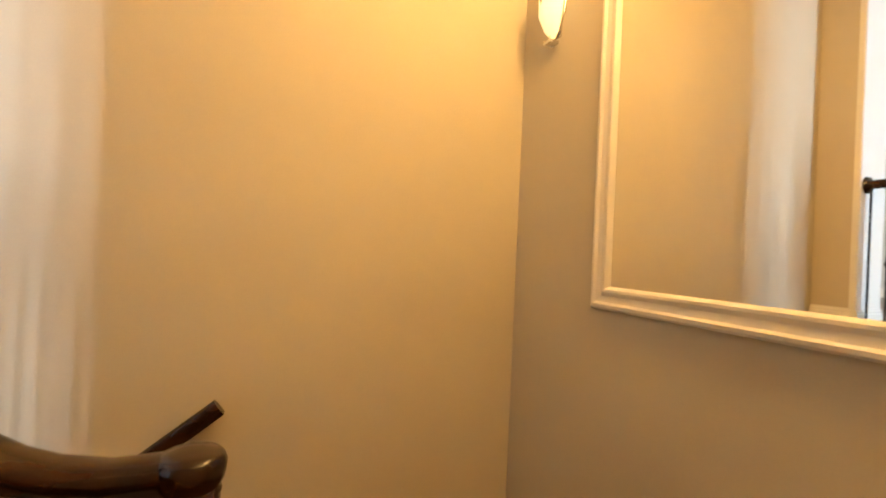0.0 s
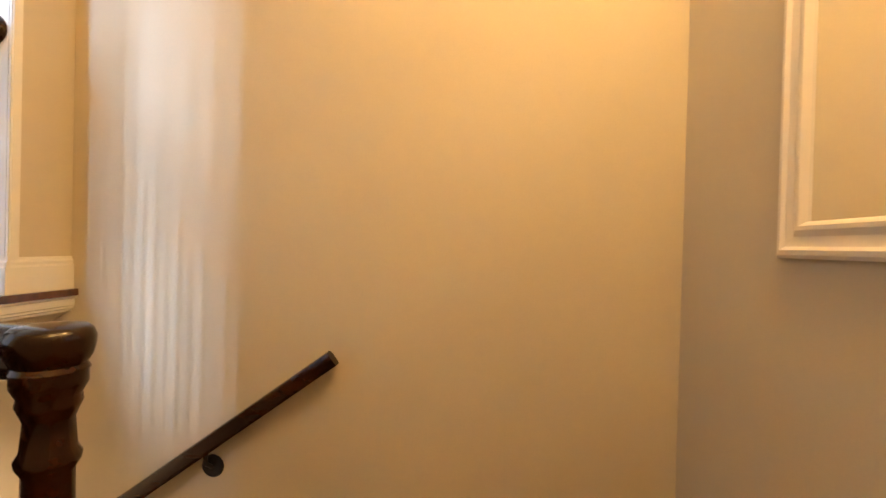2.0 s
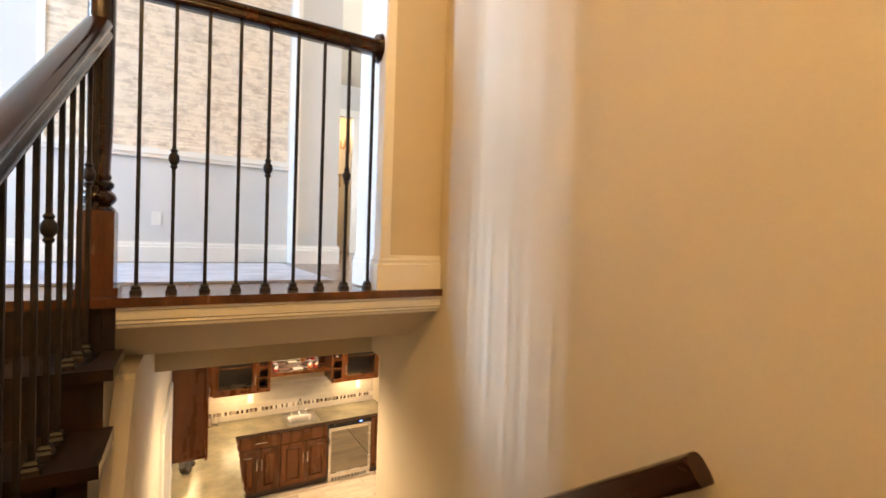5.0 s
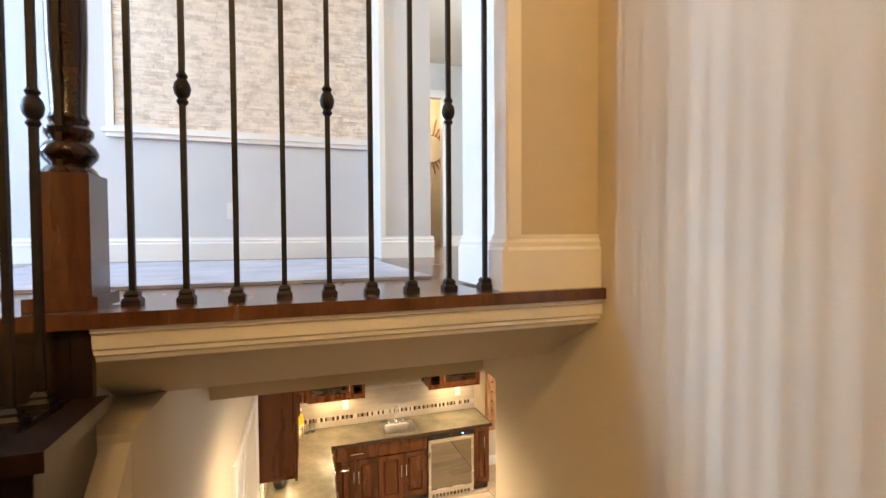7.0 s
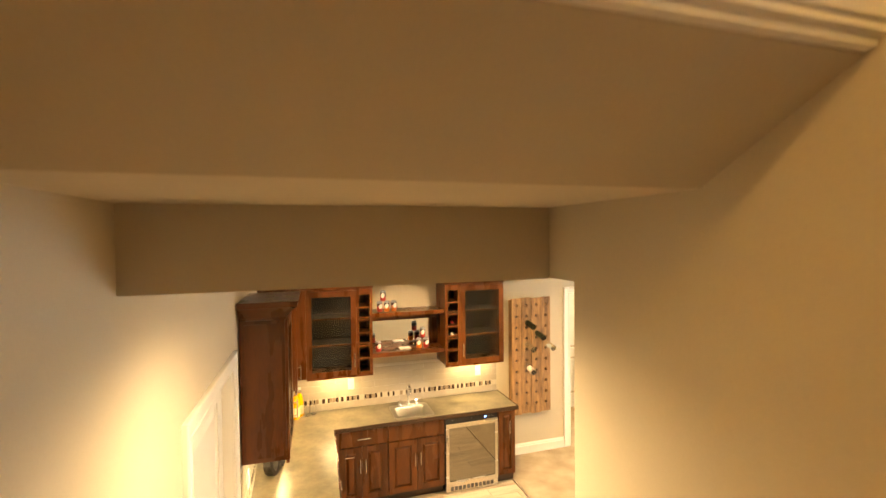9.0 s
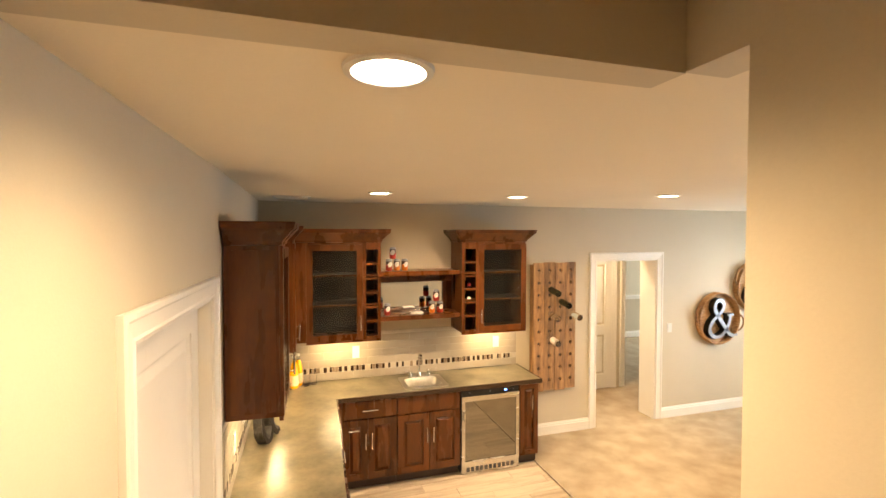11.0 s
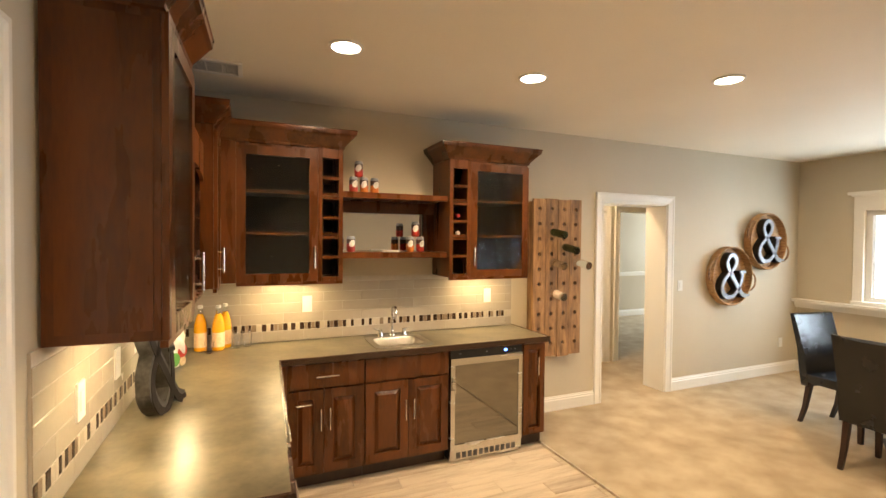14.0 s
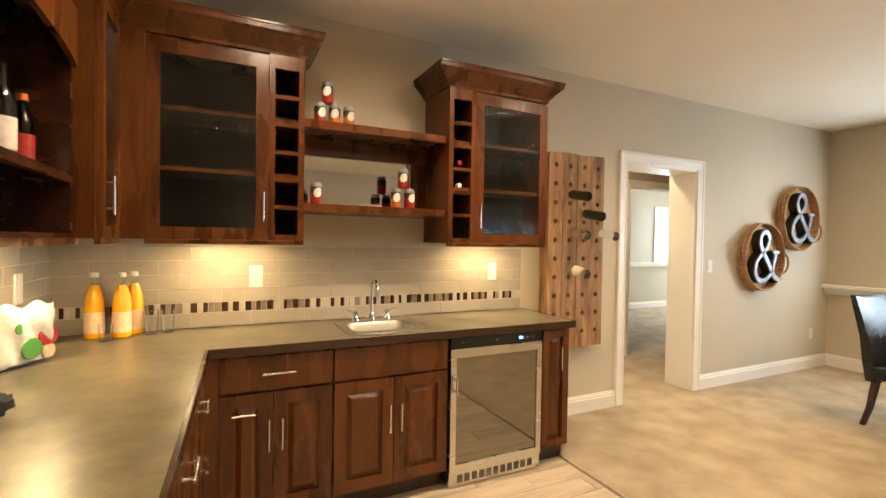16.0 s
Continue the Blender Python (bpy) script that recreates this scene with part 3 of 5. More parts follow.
def baluster(parent, m, h, kind):
    """Slim iron baluster with a shoe at its foot and up to two knuckles."""
    bm = bmesh.new()
    box(bm, -0.0065, 0.0065, -0.0065, 0.0065, 0.0, h)
    b = part("baluster", bm, M_IRON, parent, at=m)
    bm = bmesh.new()
    lathe(bm, [(0.020, 0), (0.020, 0.012), (0.014, 0.02), (0.016, 0.026), (0.011, 0.034)], 12, square=(0, 1, 2, 3, 4))
    part("shoe", bm, M_IRON, b)
    for z in kind:
        bm = bmesh.new()
        lathe(bm, [(0.009, -0.04), (0.014, -0.032), (0.010, -0.024), (0.017, -0.014), (0.020, 0), (0.017, 0.014), (0.010, 0.024), (0.014, 0.032), (0.009, 0.04)], 14, (0, 0, z))
        part("knuckle", bm, M_IRON, b, smooth=True)


N1 = Vector((0.99, 1.001, LAND))
N2 = Vector((1.105, 2.512, MAIN))
newel("newel_post", pose(N2.x, N2.y, MAIN), 0.31, 1.55, "dark walnut turned newel post at the hall floor", foot=M_TREAD)
newel("newel_post", pose(N1.x, N1.y, LAND), 0.5, 1.205, "dark walnut turned newel post at the landing", 0.80)
# hall rail from the newel to the wall, with iron balusters
hr = thing("hall_balustrade", pose(0, 0, 0), "dark walnut rail on black iron balusters at the hall edge", "balustrade")
bm = bmesh.new()
sweep(bm, [(N2.x + 0.03, 2.512, 4.462), (2.175, 2.512, 4.462)], RAILP)
part("handrail", bm, M_RAIL, hr, smooth=True)
bm = bmesh.new()
tube(bm, (2.168, 2.512, 4.462), (2.188, 2.512, 4.462), 0.062, 0.07, 24)
part("rosette", bm, M_RAIL, hr, bevel=0.004)
for i in range(9):
    baluster(hr, pose(1.226 + i * 0.1162, 2.505, MAIN), 1.14, (() , (0.53,), (), (), (0.53,), (), (), (0.53,), ())[i])
# rail of the upper flight
ur = thing("stair_balustrade", pose(0, 0, 0), "dark walnut stair rail with iron balusters on the upper flight", "balustrade")
bm = bmesh.new()
P0, P1 = Vector((N1.x, N1.y, LAND + 1.236)), Vector((N2.x, N2.y - 0.05, 4.262))
pts = [P0 + Vector((0, -0.012, -0.004)), P0 + Vector((0, 0.04, -0.006)), P0 + Vector((0.008, 0.12, -0.009)), P0 + Vector((0.016, 0.20, 0.004)), P0 + Vector((0.022, 0.255, 0.024)), P0 + Vector((0.03, 0.31, 0.056))]
pts += [pts[-1].lerp(P1, f) for f in (0.3, 0.65, 1.0)]
sweep(bm, pts, [(x * 1.1, z * 1.1) for x, z in RAILP])
part("handrail", bm, M_RAIL, ur, smooth=True)
bm = bmesh.new()
lathe(bm, [(0.040, -0.036), (0.050, -0.031), (0.046, -0.023), (0.053, -0.010), (0.056, 0.004), (0.057, 0.018), (0.053, 0.029), (0.046, 0.035), (0.024, 0.038), (0.004, 0.039)], 32)
part("rail_end_cap", bm, M_RAIL, ur, smooth=True, at=pose(P0.x, P0.y, P0.z))
for k in range(0, 15):
    f = (k + 1.68) / 16.1
    y = N1.y + (N2.y - N1.y) * f
    step = min(5, max(0, math.ceil((RIM - 0.015 - y) / RUN)))
    zb = MAIN - RISE * step
    x = N1.x + (N2.x - N1.x) * f
    d = y - N1.y
    zt = P0.z - 0.03 if d < 0.28 else pts[5].z + (P1.z - pts[5].z) * (y - pts[5].y) / (P1.y - pts[5].y) - 0.03
    baluster(ur, pose(x, y, zb), zt - zb, ((), (0.62,), (), ())[k % 4])
# wall rail of the lower flight
wr = thing("wall_handrail", pose(0, 0, 0), "dark walnut handrail on iron brackets along the stairwell wall", "handrail")
RX = XR - 0.065
S = -0.735
R0 = Vector((RX, 1.03, 3.022))
bm = bmesh.new()
sweep(bm, [R0, R0 + Vector((0, 2.0, 2.0 * S))], [(-0.024, -0.036), (0.024, -0.036), (0.03, -0.02), (0.03, 0.018), (0.022, 0.034), (0.008, 0.04), (-0.008, 0.04), (-0.022, 0.034), (-0.03, 0.018), (-0.03, -0.02)])
part("rail", bm, M_RAIL, wr, smooth=True)
for d in (0.62, 1.75):
    c = R0 + Vector((0, d, d * S))
    bm = bmesh.new()
    tube(bm, (XR - 0.001, c.y, c.z - 0.125), (XR - 0.013, c.y, c.z - 0.125), 0.058, 0.048, 24)
    tube(bm, (XR - 0.012, c.y, c.z - 0.125), (RX, c.y, c.z - 0.085), 0.011, 0.010, 10)
    tube(bm, (RX, c.y, c.z - 0.09), (RX, c.y, c.z - 0.028), 0.010, 0.012, 10)
    part("bracket", bm, M_IRON, wr, smooth=True)

# ---- landing: mirror and sconces ----
mr = thing("wall_mirror", pose(1.806, YB, 3.557, 0, 0, 180), "large wall mirror in a cream lacquered moulded frame", "mirror")
MW, MH = 1.42, 1.75
prof = [(0, 0.0), (0, 0.026), (0.010, 0.034), (0.024, 0.036), (0.034, 0.026), (0.062, 0.022), (0.080, 0.030), (0.092, 0.030), (0.100, 0.020), (0.106, 0.010)]
bm = bmesh.new()
ring_loft(bm, [[(o, -d, o), (MW - o, -d, o), (MW - o, -d, MH - o), (o, -d, MH - o)] for o, d in prof], cap0=False, cap1=False)
part("frame", bm, M_MFRAME, mr)
boxes("mirror_glass", mr, M_MIRROR, [(0.10, MW - 0.10, -0.012, -0.002, 0.10, MH - 0.10)], 0)


def sconce(m):
    s = thing("wall_sconce", m, "lit wall sconce with curved frosted glass in a metal frame", "wall lamp", "landing sconces")
    bm = bmesh.new()
    rings = []
    for z, w in ((0.02, 0.012), (0.06, 0.045), (0.14, 0.075), (0.24, 0.09), (0.34, 0.092)):
        rings.append([(w * math.sin(a), -0.10 * math.cos(a) * min(1, w / 0.07) - 0.008, z) for a in np.linspace(-1.45, 1.45, 9)])
    ring_loft(bm, rings, close=False, cap0=False, cap1=False)
    part("glass", bm, M_SCONCE, s, smooth=True)
    bm = bmesh.new()
    for sx in (-1, 1):
        pts = [(sx * w, -0.012, z) for z, w in ((0.0, 0.0), (0.05, 0.045), (0.14, 0.08), (0.24, 0.096), (0.36, 0.099))]
        for a, b in zip(pts, pts[1:]):
            tube(bm, a, b, 0.006, seg=8)
    box(bm, -0.05, 0.05, -0.008, 0, 0.02, 0.36)
    box(bm, -0.028, 0.028, -0.062, -0.002, -0.012, 0.006)
    part("frame", bm, M_STEEL, s)
    bm = bmesh.new()
    arc = [(0.0, -0.118 * math.sin(a) - 0.006, 0.40 - 0.38 * math.cos(a)) for a in np.linspace(0.05, 1.5, 10)]
    for a, b in zip(arc, arc[1:]):
        tube(bm, a, b, 0.004, seg=6)
    part("centre_strap", bm, M_IRON, s)
    return s


sconce(pose(2.20, YB, 4.95, 0, 0, 180))
# invisible points set well off the sconces to even the stairwell walls
lamp("landing_fill", "POINT", pose(1.20, YB + 0.42, 5.72), 54, WARM, 0.14)
lamp("landing_fill", "POINT", pose(0.20, YB + 0.42, 5.72), 54, WARM, 0.14)
# second sconce is added out of view, to pair the first
sconce(pose(0.05, YB, 4.97, 0, 0, 180))


# ---- basement: trim, door, window ----
def casing(name, m, w, h, cw, label):
    """Moulded casing round an opening w by h, in the plane y = 0, out towards -y."""
    prof = [(0, 0), (0, 0.012), (0.012, 0.016), (0.02, 0.012), (cw * 0.7, 0.018), (cw * 0.8, 0.024), (cw - 0.004, 0.024), (cw, 0.018), (cw, 0)]
    bm = bmesh.new()
    ring_loft(bm, [[(-o, -d, -0.0), (-o, -d, h + o), (w + o, -d, h + o), (w + o, -d, 0)] for o, d in prof], close=False, cap0=False, cap1=False)
    return tagged(part(name, bm, M_TRIM, None, label, at=m), category="casing", kind="structure")


casing("trim_doorway", pose(5.225, YK, 0), 0.925, 2.125, 0.095, "cream moulded casing of the open doorway")
structure("jamb_doorway", [(5.225, 5.24, YK - 0.002, YK + TN + 0.002, 0, 2.125), (6.135, 6.15, YK - 0.002, YK + TN + 0.002, 0, 2.125), (5.24, 6.135, YK - 0.002, YK + TN + 0.002, 2.11, 2.125)], M_TRIM, "cream painted jamb of the doorway", "jamb")
casing("trim_side_door", pose(1.2715, 3.98, 0, 0, 0, 88.65), 1.0, 2.125, 0.095, "cream moulded casing of the side door")
lean(structure("jamb_side_door", [(XL - T, XL + 0.002, 3.98, 3.995, 0, 2.125), (XL - T, XL + 0.002, 4.965, 4.98, 0, 2.125), (XL - T, XL + 0.002, 3.995, 4.965, 2.11, 2.125)], M_TRIM, "cream painted jamb of the side door", "jamb"))


def panel_door(name, m, w, h, label):
    """Two-panel painted door, front towards -y."""
    d = thing(name, m, label, "door")
    st = 0.12
    boxes("leaf", d, M_TRIM, [(0, st, 0, 0.036, 0, h), (w - st, w, 0, 0.036, 0, h), (st, w - st, 0, 0.036, 0, 0.22), (st, w - st, 0, 0.036, h - st, h), (st, w - st, 0, 0.036, 0.86, 1.0)], 0.004)
    for z0, z1 in ((0.22, 0.86), (1.0, h - st)):
        bm = bmesh.new()
        ring_loft(bm, [[(st + o, y, z0 + o), (w - st - o, y, z0 + o), (w - st - o, y, z1 - o), (st + o, y, z1 - o)] for o, y in ((0, 0.006), (0.02, 0.016), (0.03, 0.016), (0.06, 0.006))], cap0=False)
        part("panel", bm, M_TRIM, d)
    bm2 = bmesh.new()
    tube(bm2, (0.06, 0, 0.95), (0.06, -0.012, 0.95), 0.026, 0.024, 18)
    tube(bm2, (0.06, -0.012, 0.95), (0.06, -0.045, 0.95), 0.011, 0.011, 12)
    tube(bm2, (0.06, -0.045, 0.95), (0.06, -0.07, 0.95), 0.026, 0.02, 18)
    part("knob", bm2, M_STEEL, d, smooth=True)
    return d


panel_door("door_1", pose(1.2715 - 0.055, 3.997, 0.015, 0, 0, 88.65), 0.966, 2.09, "cream painted two-panel door, closed, beside the stairs")
baseboard("baseboard_north", [(4.13, YK, 5.13, YK, (0, -1)), (6.245, YK, XE, YK, (0, -1))], 0.012, 0.14)
baseboard("baseboard_east", [(XE, 1.0, XE, YK, (-1, 0))], 0.012, 0.14)
baseboard("baseboard_stairwall", [(XR + T, 1.0, XR + T, WEND, (1, 0)), (XR, WEND, XR + T, WEND, (0, 1))], 0.012, 0.14)
# window wall: ledge, casing, window
structure("trim_ledge", [(XE - 0.11, XE, 1.0, YK, 0.94, 0.975), (XE - 0.05, XE, 1.0, YK, 0.885, 0.94), (XE - 0.03, XE, 1.0, YK, 0.86, 0.885)], M_TRIM, "cream moulded ledge under the window", "ledge", 0.006)
win = thing("window_1", pose(XE, 6.70, 0, 0, 0, -90), "wide white-framed window with daylight behind", "window", kind="structure")
WW = 2.30
boxes("casing", win, M_TRIM, [(-0.10, 0, -0.022, 0, 0.976, 2.10), (WW, WW + 0.10, -0.022, 0, 0.976, 2.10), (-0.10, WW + 0.10, -0.024, 0, 2.10, 2.27)], 0.004)
boxes("head_crown", win, M_TRIM, [(-0.12, WW + 0.12, -0.04, 0, 2.27, 2.29), (-0.15, WW + 0.15, -0.07, 0, 2.29, 2.325)], 0.008)
boxes("sill", win, M_TRIM, [(-0.10, WW + 0.10, -0.06, 0.11, 0.977, 1.02)], 0.006)
fr = boxes("window_frame", win, M_WPLASTIC, [(0, 0.06, 0.03, 0.11, 1.02, 2.10), (WW - 0.06, WW, 0.03, 0.11, 1.02, 2.10), (0.06, WW - 0.06, 0.03, 0.11, 1.02, 1.07), (0.06, WW - 0.06, 0.03, 0.11, 2.04, 2.10), (WW * 0.5 - 0.03, WW * 0.5 + 0.03, 0.04, 0.10, 1.07, 2.04)], 0.004)
for x0, x1 in ((0.06, WW * 0.5 - 0.03), (WW * 0.5 + 0.03, WW - 0.06)):
    g = boxes("pane", win, M_CLEAR, [(x0, x1, 0.068, 0.074, 1.07, 2.04)], 0)
    g.visible_shadow = False
tagged(boxes("backdrop", None, M_BACK, [(XE + 3.0, XE + 3.05, 0, 12, -1, 6)], 0), "bright hazy daylight outside", "backdrop", kind="structure")
# rooms beyond the doorway
YV = 8.65
structure("wall_vestibule", [(4.4, 6.66, YV, YV + T, 0, CEIL), (7.58, 12.0, YV, YV + T, 0, CEIL), (6.66, 7.58, YV, YV + T, 2.125, CEIL), (4.3, 4.4, YK + TN, 11.6, 0, CEIL), (8.2, 8.3, YK + TN, YV, 0, CEIL)], M_WALL, "greige walls of the passage beyond the doorway", "wall")
structure("wall_bedroom", [(4.4, 10.8, 11.6, 11.7, 0, CEIL), (11.9, 12.1, 11.6, 11.7, 0, CEIL), (10.8, 11.9, 11.6, 11.7, 0, 1.05), (10.8, 11.9, 11.6, 11.7, 2.15, CEIL), (12.0, 12.1, YV, 11.6, 0, CEIL)], M_WALL, "greige walls of the far bedroom with a window", "wall")
structure("ceiling_bedroom", [(4.3, 12.1, YK + TN, 11.7, CEIL, CEIL + 0.1)], M_CEIL, "cream ceiling of the rooms beyond", "ceiling")
structure("trim_bedroom_ledge", [(4.4, 12.0, 11.5, 11.6, 0.98, 1.02), (4.4, 12.0, 11.55, 11.6, 0.93, 0.98)], M_TRIM, "cream ledge in the far bedroom", "ledge", 0.005)
structure("trim_bedroom_window", [(10.70, 10.8, 11.578, 11.6, 1.021, 2.25), (10.8, 11.9, 11.578, 11.6, 2.15, 2.25)], M_TRIM, "cream casing of the far window", "trim", 0.004)
tagged(boxes("backdrop", None, M_BACK, [(10.2, 12.6, 12.4, 12.45, 0.5, 3)], 0), "bright hazy daylight outside the far window", "backdrop", kind="structure")
casing("trim_passage_opening", pose(6.66, YV, 0), 0.92, 2.125, 0.095, "cream moulded casing of the passage opening")
casing("trim_closet_door", pose(5.62, YV, 0), 0.78, 2.125, 0.095, "cream moulded casing of the closet door")
baseboard("baseboard_bedroom", [(4.4, 11.6, 12.0, 11.6, (0, -1)), (4.4, YV, 5.525, YV, (0, -1))], 0.012, 0.14)
panel_door("door_2", pose(5.26, YK + TN + 0.01, 0.02, 0, 0, 92), 0.86, 2.09, "cream painted door standing open into the passage")
panel_door("door_3", pose(5.62, YV - 0.012, 0.02), 0.78, 2.09, "cream painted closet door, closed")

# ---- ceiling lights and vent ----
# the last three are added out of view; the passage one warms the doorway
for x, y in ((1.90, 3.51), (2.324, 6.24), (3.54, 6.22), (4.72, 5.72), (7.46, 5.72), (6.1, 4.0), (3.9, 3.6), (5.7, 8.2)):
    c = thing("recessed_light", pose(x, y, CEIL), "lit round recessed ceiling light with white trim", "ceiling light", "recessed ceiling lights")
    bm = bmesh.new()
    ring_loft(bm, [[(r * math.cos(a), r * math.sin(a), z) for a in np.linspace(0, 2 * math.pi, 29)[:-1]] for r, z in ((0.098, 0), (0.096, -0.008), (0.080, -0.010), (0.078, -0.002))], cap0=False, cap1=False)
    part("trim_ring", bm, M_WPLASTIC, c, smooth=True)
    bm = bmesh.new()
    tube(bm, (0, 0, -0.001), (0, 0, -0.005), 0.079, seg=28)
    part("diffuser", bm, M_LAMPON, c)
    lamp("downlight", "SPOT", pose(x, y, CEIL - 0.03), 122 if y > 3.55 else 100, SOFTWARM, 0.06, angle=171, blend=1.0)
vt = thing("ceiling_vent", pose(1.63, 6.86, CEIL), "white slatted ceiling air vent", "vent")
# black sheet stands in for the shade between the slats
boxes("backing", vt, M_BLACK, [(-0.135, 0.135, -0.095, 0.095, -0.0015, -0.0005)], 0)
boxes("frame", vt, M_WPLASTIC, [(-0.16, 0.16, -0.12, -0.095, -0.012, 0), (-0.16, 0.16, 0.095, 0.12, -0.012, 0), (-0.16, -0.135, -0.095, 0.095, -0.012, 0), (0.135, 0.16, -0.095, 0.095, -0.012, 0)], 0.003)
for i in range(9):
    boxes("slat", vt, M_WPLASTIC, [(-0.135, 0.135, -0.0062, 0.0062, -0.0012, 0.0012)], 0, at=pose(0, -0.082 + i * 0.0205, -0.0085, 12, 0, 0))
for x in (-0.046, 0.046):
    boxes("cross_bar", vt, M_WPLASTIC, [(x - 0.004, x + 0.004, -0.095, 0.095, -0.0075, -0.004)], 0)

# ---- bar cabinets ----
def pull(parent, m, length):
    """Bar pull along z, standing off towards -y."""
    bm = bmesh.new()
    tube(bm, (0, -0.032, -length / 2), (0, -0.032, length / 2), 0.006, seg=10)
    for s in (-1, 1):
        tube(bm, (0, 0, s * length * 0.34), (0, -0.032, s * length * 0.34), 0.0045, seg=8)
    return part("handle", bm, M_NICKEL, parent, "satin nickel bar handle", smooth=True, at=m)


def crown(parent, w, d, z, left=1, right=1, x=0.0):
    prof = [(0.0, 0.0), (0.012, 0.004), (0.014, 0.02), (0.022, 0.03), (0.045, 0.055), (0.072, 0.085), (0.086, 0.096), (0.088, 0.118), (0.092, 0.122), (0.092, 0.132)]
    bm = bmesh.new()
    ring_loft(bm, [[(x - o * left, d, z + h), (x - o * left, -o, z + h), (w + o * right, -o, z + h), (w + o * right, d, z + h)] for o, h in prof])
    return part("crown", bm, M_CAB, parent)


def glass_door(parent, x0, x1, z0, z1, hinge_right=False, rail=0.06):
    dr = boxes("door", parent, M_CAB, [(x0, x0 + rail, -0.021, -0.001, z0, z1), (x1 - rail, x1, -0.021, -0.001, z0, z1), (x0 + rail, x1 - rail, -0.021, -0.001, z0, z0 + rail), (x0 + rail, x1 - rail, -0.021, -0.001, z1 - rail, z1)], 0.003)
    g = boxes("glass", dr, M_REED, [(x0 + rail - 0.004, x1 - rail + 0.004, -0.013, -0.008, z0 + rail - 0.004, z1 - rail + 0.004)], 0, "reeded glass pane")
    g.visible_shadow = False
    hx = x0 + rail * 0.4 if hinge_right else x1 - rail * 0.4
    pull(dr, pose(hx, -0.021, z0 + 0.17), 0.15)
    return dr


def wood_door(parent, x0, x1, z0, z1, hx=None, hz=None, length=0.15, rail=0.06):
    dr = boxes("door", parent, M_CAB, [(x0, x0 + rail, -0.021, -0.001, z0, z1), (x1 - rail, x1, -0.021, -0.001, z0, z1), (x0 + rail, x1 - rail, -0.021, -0.001, z0, z0 + rail), (x0 + rail, x1 - rail, -0.021, -0.001, z1 - rail, z1)], 0.003)
    bm = bmesh.new()
    a, b, c, e = x0 + rail, x1 - rail, z0 + rail, z1 - rail
    ring_loft(bm, [[(a + o, y, c + o), (b - o, y, c + o), (b - o, y, e - o), (a + o, y, e - o)] for o, y in ((-0.004, -0.006), (0.008, -0.006), (0.03, -0.017), (0.034, -0.018))], cap0=False)
    part("raised_panel", bm, M_CAB, dr)
    if hx is not None:
        pull(dr, pose(hx, -0.021, hz), length)
    return dr


def drawer(parent, x0, x1, z0, z1, length=0.15):
    dr = boxes("drawer_front", parent, M_CAB, [(x0, x1, -0.021, -0.001, z0, z1)], 0.005)
    if length:
        pull(dr, pose((x0 + x1) / 2, -0.021, (z0 + z1) / 2, 0, 90, 0), length)
    return dr


def carcass(parent, x0, x1, d, z0, z1, shelves=(), t=0.018, wood=M_CAB):
    # back and shelf boards are coloured as inner shade; edges keep the wood
    for n, b, mt in (("side_panel", (x0, x0 + t, 0, d, z0, z1), wood), ("side_panel", (x1 - t, x1, 0, d, z0, z1), wood), ("bottom_panel", (x0 + t, x1 - t, 0, d, z0, z0 + t), wood), ("top_panel", (x0 + t, x1 - t, 0, d, z1 - t, z1), wood), ("back_panel", (x0 + t, x1 - t, d - 0.01, d, z0 + t, z1 - t), M_CABSHADE)):
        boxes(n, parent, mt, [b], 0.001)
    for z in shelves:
        sh = boxes("shelf", parent, M_CABSHADE, [(x0 + t, x1 - t, 0.024, d - 0.01, z, z + 0.018)], 0)
        boxes("shelf_edge", sh, M_CAB, [(x0 + t, x1 - t, 0.012, 0.0235, z - 0.001, z + 0.019)], 0.001)


def wine_column(parent, x0, x1, z0, z1, d, n, divider):
    """Face frame with open cubbies; divider is where the column meets the door's part."""
    for a in (x0, x1 - 0.03):
        boxes("wine_stile", parent, M_CAB, [(a, a + 0.03, -0.021, -0.001, z0, z1)], 0.002)
    boxes("wine_rail", parent, M_CAB, [(x0 + 0.03, x1 - 0.03, -0.021, -0.001, z1 - 0.07, z1)], 0.002)
    boxes("wine_rail", parent, M_CAB, [(x0 + 0.03, x1 - 0.03, -0.021, -0.001, z0, z0 + 0.03)], 0.002)
    boxes("divider", parent, M_CAB, [(divider, divider + 0.018, 0.001, d - 0.001, z0 + 0.019, z1 - 0.019)], 0)
    a, b = x0 + 0.0185, x1 - 0.0185
    boxes("wine_back", parent, M_CABSHADE, [(a, b, d - 0.006, d - 0.001, z0 + 0.02, z1 - 0.02)], 0)
    for i in range(1, n):
        z = z0 + 0.03 + (z1 - z0 - 0.10) * i / n
        boxes("cubby_shelf", parent, M_CAB, [(a, b, 0.0005, d - 0.008, z - 0.009, z + 0.009)], 0)
        boxes("cubby_edge", parent, M_CAB, [(x0 + 0.031, x1 - 0.031, -0.020, 0.0, z - 0.010, z + 0.010)], 0.002)


def undercabinet(m, w, power=5.2):
    u = thing("undercabinet_light", m, "slim lit under-cabinet lamp", "cabinet lamp", "under-cabinet lamps")
    boxes("housing", u, M_WPLASTIC, [(-w / 2, w / 2, -0.03, 0.03, -0.008, 0)], 0.002)
    boxes("diffuser", u, M_UCL, [(-w / 2 + 0.01, w / 2 - 0.01, -0.022, 0.022, -0.010, -0.008)], 0)
    lamp("undercabinet_glow", "AREA", m @ pose(0, 0, -0.013), power, (1.0, 0.72, 0.36), w - 0.03, 0.04)


